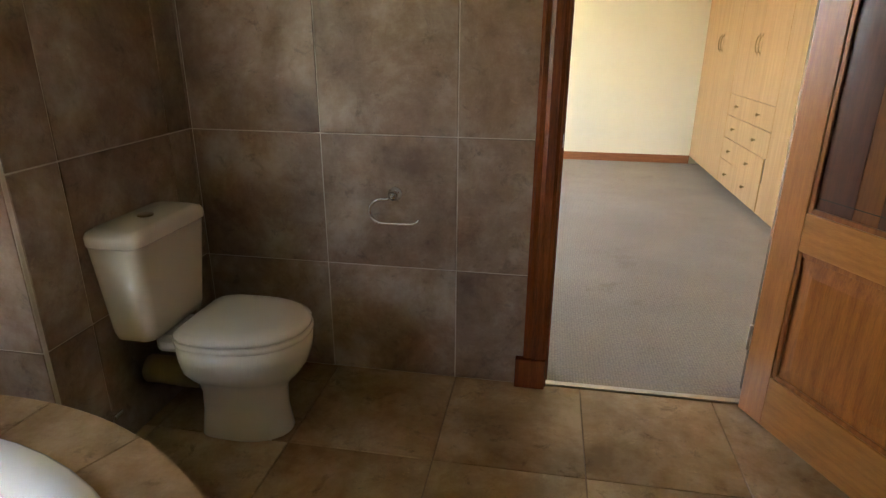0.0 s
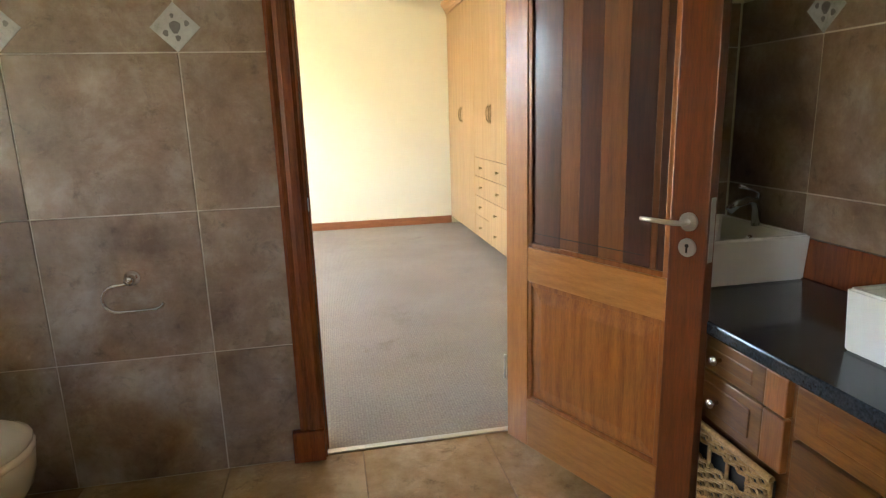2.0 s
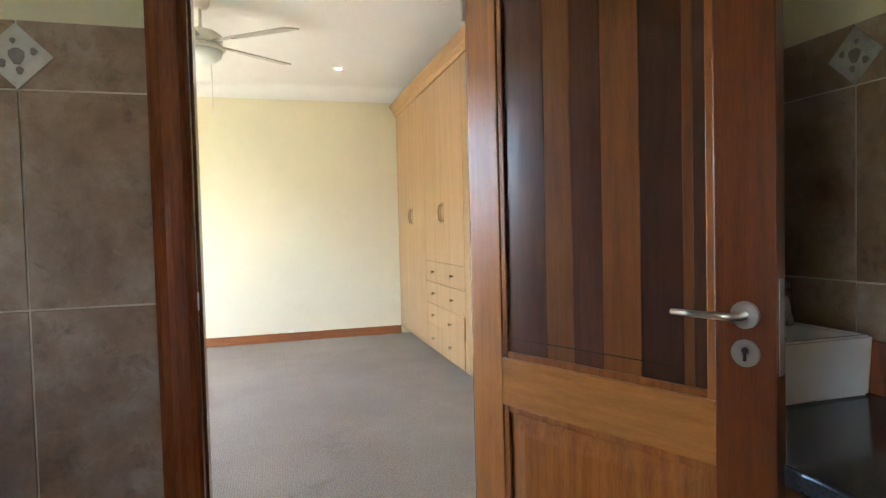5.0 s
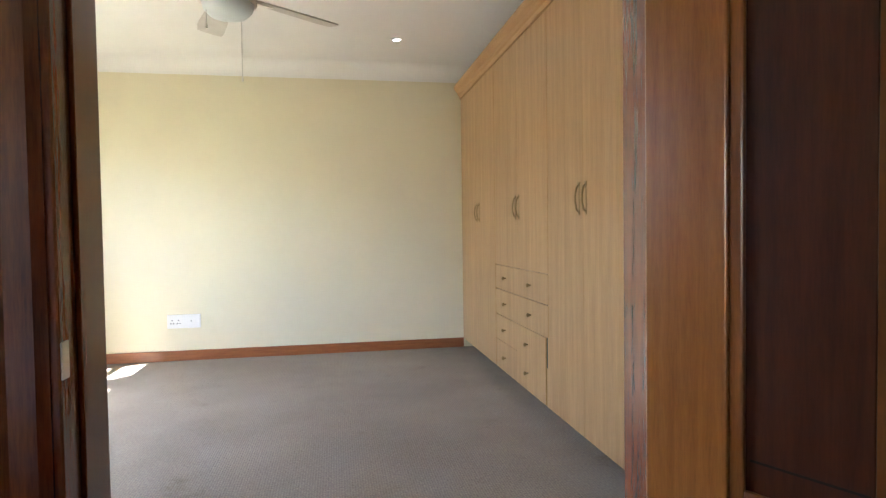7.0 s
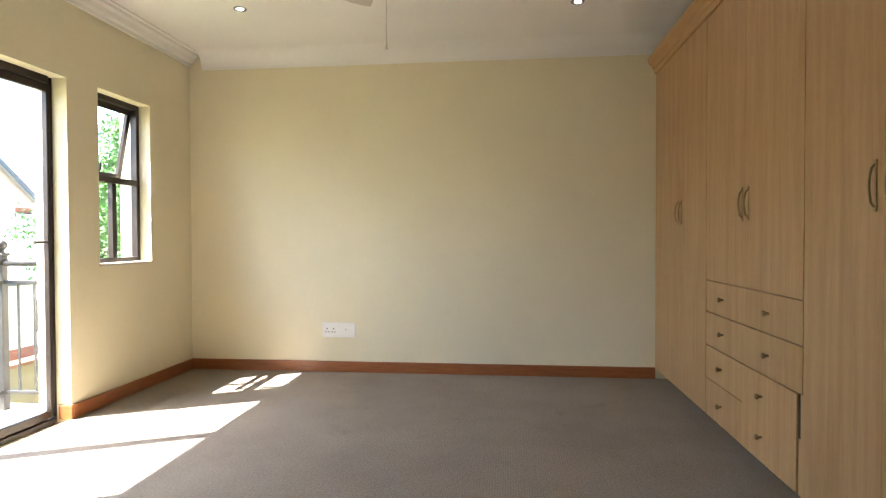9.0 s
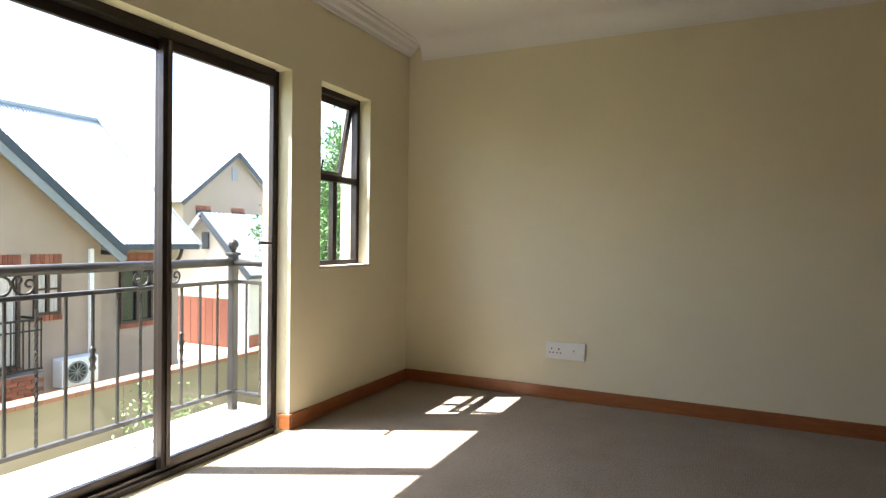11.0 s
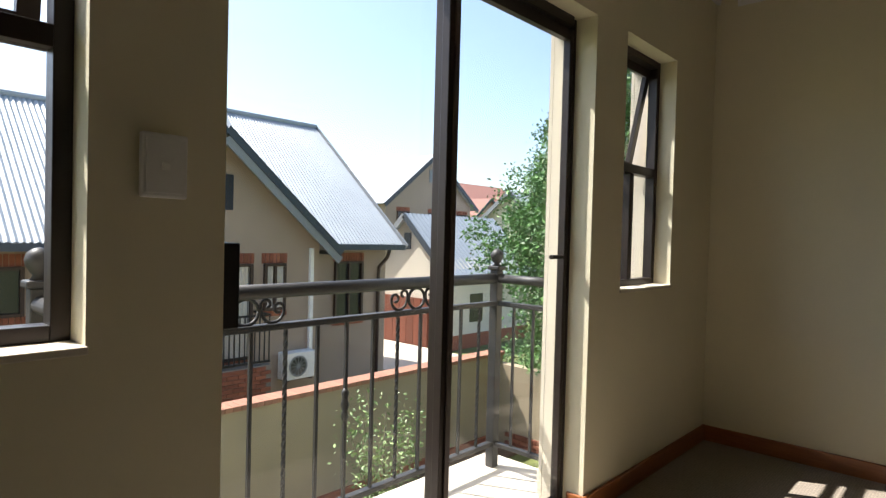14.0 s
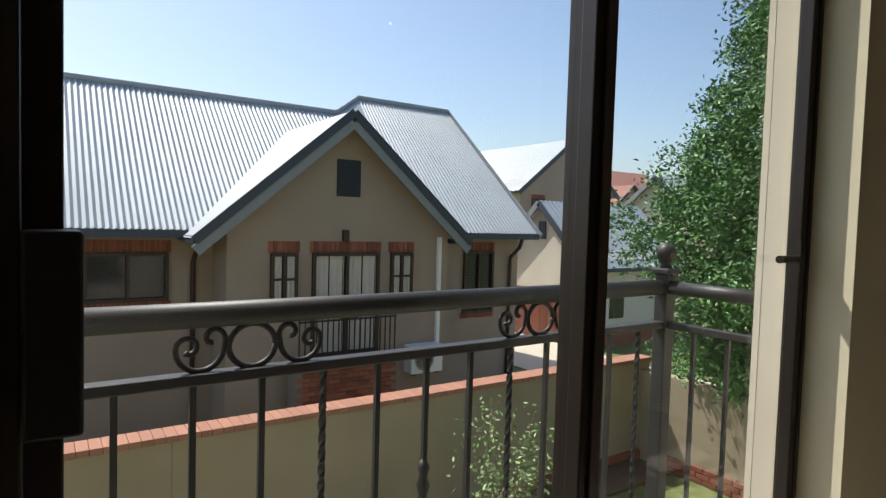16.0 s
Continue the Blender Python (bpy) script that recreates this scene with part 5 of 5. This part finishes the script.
def tree(name, label, at, height, spread, base, count, leaf, mat, trunk_r, seed, cat="tree"):
    rnd = random.Random(seed)
    t = thing(name, label, cat, at)
    bm = bmesh.new()
    tube([(0, 0, -0.02), (0.03, 0.02, height * 0.25), (-0.03, 0.03, height * 0.55), (0.02, 0, height * 0.92)], trunk_r, 8, bm, 0.2)
    tips = []
    n = 70 if cat == "tree" else 16
    for k in range(n):
        z = base + (height * 0.95 - base) * (k + 0.5) / n if cat == "tree" else rnd.uniform(0.0, 0.35) * height
        q = (z - base) / max(0.1, height - base)
        r = spread * (0.55 + 1.5 * q if q < 0.3 else 1.0 * (1.03 - q) / 0.73 + 0.08) * rnd.uniform(0.7, 1.1) if cat == "tree" else spread * rnd.uniform(0.5, 1.0)
        r *= 0.55 if cat == "tree" else 1.0
        a = k * 2.4 + rnd.uniform(-0.4, 0.4)
        lift = r * (0.6 if cat == "tree" else 0) + (0 if cat == "tree" else (height - z) * rnd.uniform(0.55, 1.0))
        p0 = Vector((0, 0, z * (0.95 if cat == "tree" else 0.5)))
        p2 = Vector((r * math.cos(a), r * math.sin(a), z + lift))
        p1 = p0.lerp(p2, 0.5) + Vector((0, 0, -0.1 * r))
        tube([p0, p1, p2], trunk_r * 0.28, 5, bm, 0.3)
        tips += [(p0.lerp(p2, f), r) for f in (0.3, 0.5, 0.68, 0.85, 0.95)]
    part("trunk", bm, BARK, t, "", True)
    clumps = []
    for k in range(1500 if cat == "tree" else 0):
        q = 1 - math.sqrt(rnd.random())
        r = spread * (0.62 + 1.52 * q if q < 0.25 else ((1 - q) / 0.75) ** 0.64) + 0.05
        a = rnd.uniform(0, 2 * math.pi)
        r *= (rnd.random() ** 0.3) * (0.88 + 0.12 * math.sin(3 * a + 9 * q) + 0.08 * rnd.gauss(0, 1))
        clumps.append(Vector((r * math.cos(a), r * math.sin(a), base + q * (height - base))))
    verts, faces = [], []
    for k in range(count):
        if clumps:
            p, g = clumps[rnd.randrange(len(clumps))], 0.12
        else:
            p, g = tips[rnd.randrange(len(tips))][0], 0.20 * spread
        c = p + Vector((rnd.gauss(0, g), rnd.gauss(0, g), rnd.gauss(0, g * 1.1)))
        if c.z < base * 0.8:
            continue
        d = Vector((rnd.gauss(0, 1), rnd.gauss(0, 1), rnd.gauss(0, 0.7) - 0.2)).normalized()
        s = d.cross(Vector((rnd.gauss(0, 1), rnd.gauss(0, 1), rnd.gauss(0, 1)))).normalized()
        ln = leaf * rnd.uniform(0.7, 1.4)
        up = d.cross(s) * ln * 0.08
        i = len(verts)
        verts += [c, c + d * ln * 0.5 + s * ln * 0.22 + up, c + d * ln, c + d * ln * 0.5 - s * ln * 0.22 + up]
        faces += [(i, i + 1, i + 2), (i, i + 2, i + 3)]
    me = bpy.data.meshes.new("crown")
    me.from_pydata([tuple(v) for v in verts], [], faces)
    me.materials.append(mat)
    cr = new("crown", me)
    cr.parent = t
    return t


tree("tree", "tall dense green tree with a conical crown beyond the yard wall", (-5.5, 13.2, GZ), 9.7, 2.62, 1.55, 170000, 0.08, LEAF, 0.13, 3)
tree("shrub", "loose light green shrub in front of the yard wall", (-6.35, 8.0, GZ), 1.85, 0.55, 0.45, 1500, 0.06, LEAF2, 0.025, 5, "shrub")
tree("shrub", "small green shrub beside the driveway", (-8.9, 14.6, GZ), 1.5, 0.6, 0.2, 1200, 0.09, LEAF, 0.03, 8, "shrub")


# ---- tiles, piece by piece ----
tile_meshes = {}


def tile(parent, axis, face, u0, u1, z0, z1, mat, out):
    """One tile of a wall. axis: the wall's thin axis; out: +1 or -1, the way the tile faces."""
    key = (axis, round(u1 - u0, 3), round(z1 - z0, 3), out, mat.name)
    if key not in tile_meshes:
        w, h = u1 - u0 - 0.005, z1 - z0 - 0.005
        lo, hi = [-w / 2, -h / 2], [w / 2, h / 2]
        lo.insert(axis, min(0, out * 0.01))
        hi.insert(axis, max(0, out * 0.01))
        tile_meshes[key] = part("tile", box(lo, hi, 0.0012, seg=1), mat, parent)
        ob = tile_meshes[key]
    else:
        ob = new("tile", tile_meshes[key].data)
        ob.parent = parent
    loc = [(u0 + u1) / 2, (z0 + z1) / 2]
    loc.insert(axis, face)
    ob.location = loc
    return ob


def inset(parent, axis, face, u, z, out):
    bm = bmesh.new()
    s = 0.078
    prism([(-s, 0), (0, -s), (s, 0), (0, s)], axis, 0, out * 0.0135, bm)
    ob = part("tile", bm, DIAMOND, parent)
    motif = bmesh.new()
    for cu, cz, r in ((0.0, 0.0, 0.017), (0.036, 0.012, 0.008), (-0.03, -0.018, 0.009), (-0.006, 0.036, 0.006), (0.006, -0.034, 0.008)):
        blot = [(cu + r * (1.0 + 0.25 * math.sin(3 * q + 40 * cu)) * math.cos(q), cz + 1.2 * r * math.sin(q)) for q in (2 * math.pi * k / 10 for k in range(10))]
        prism(blot, axis, out * 0.0132, out * 0.0141, motif)
    part("motif", motif, MOTIF, ob, "grey flower motif")
    loc = [u, z]
    loc.insert(axis, face)
    ob.location = loc


ROWZ = [0.0, 0.482, 1.007, 1.535, 1.70]


def tiled(name, axis, face, out, cuts, mat=TILE, top=4, insets=True):
    lo = [cuts[0], 0.0]
    hi = [cuts[-1], ROWZ[top]]
    lo.insert(axis, min(face, face - out * 0.011))
    hi.insert(axis, max(face, face - out * 0.011))
    bed = structure(name, box(lo, hi), GROUT, "brown stone-look wall tiles with pale grout joints", "wall tiles")
    bed.name = name
    for a, b in zip(cuts, cuts[1:]):
        for z0, z1 in zip(ROWZ[:top], ROWZ[1:top + 1]):
            tile(bed, axis, face - out * 0.006, a, b, z0, z1, mat, out)
    if insets:
        for u in cuts[1:-1]:
            inset(bed, axis, face - out * 0.007, u, 1.613, out)


tiled("wall_tiles_north", 1, YB + 0.001, -1, [-1.2, -1.175, -0.645, -0.115, 0.236])
tiled("wall_tiles_north_east", 1, YB + 0.001, -1, [1.08, 1.475, 1.96])
tiled("wall_tiles_east", 0, BXE, -1, [-1.9, -1.78, -1.23, -0.69, -0.15, 0.36, 0.90, 1.44, 1.85])
tiled("wall_tiles_duct", 0, -1.189, 1, [1.0, 1.18, 1.71, 1.85])
tiled("wall_tiles_duct_end", 1, 0.989, -1, [-2.1, -1.72, -1.19])
tiled("wall_tiles_south", 1, BYS + 0.011, 1, [-2.1, -1.70, -1.17, -0.64, -0.11, 0.42, 0.95, 1.48, 1.96])
tiled("wall_tiles_west", 0, -2.109, 1, [-1.88, -1.35, -0.82, -0.29, 0.24, 0.77, 0.98], top=2, insets=False)

floor_bed = bpy.data.objects["floor_bathroom"]
fx = [-2.11, -1.65, -1.14, -0.63, -0.11, 0.40, 0.91, 1.42, 1.96]
fy = [-1.89, -1.75, -1.24, -0.73, -0.21, 0.30, 0.81, 1.32, 1.853]
for a, b in zip(fx, fx[1:]):
    for c, d in zip(fy, fy[1:]):
        part("tile", box((a + 0.002, c + 0.002, -0.008), (b - 0.002, d - 0.002, 0.0), 0.0012, seg=1), FLOORTILE, floor_bed)
part("tile", box((0.264, 1.854, -0.008), (1.048, 1.879, 0.0)), FLOORTILE, floor_bed)
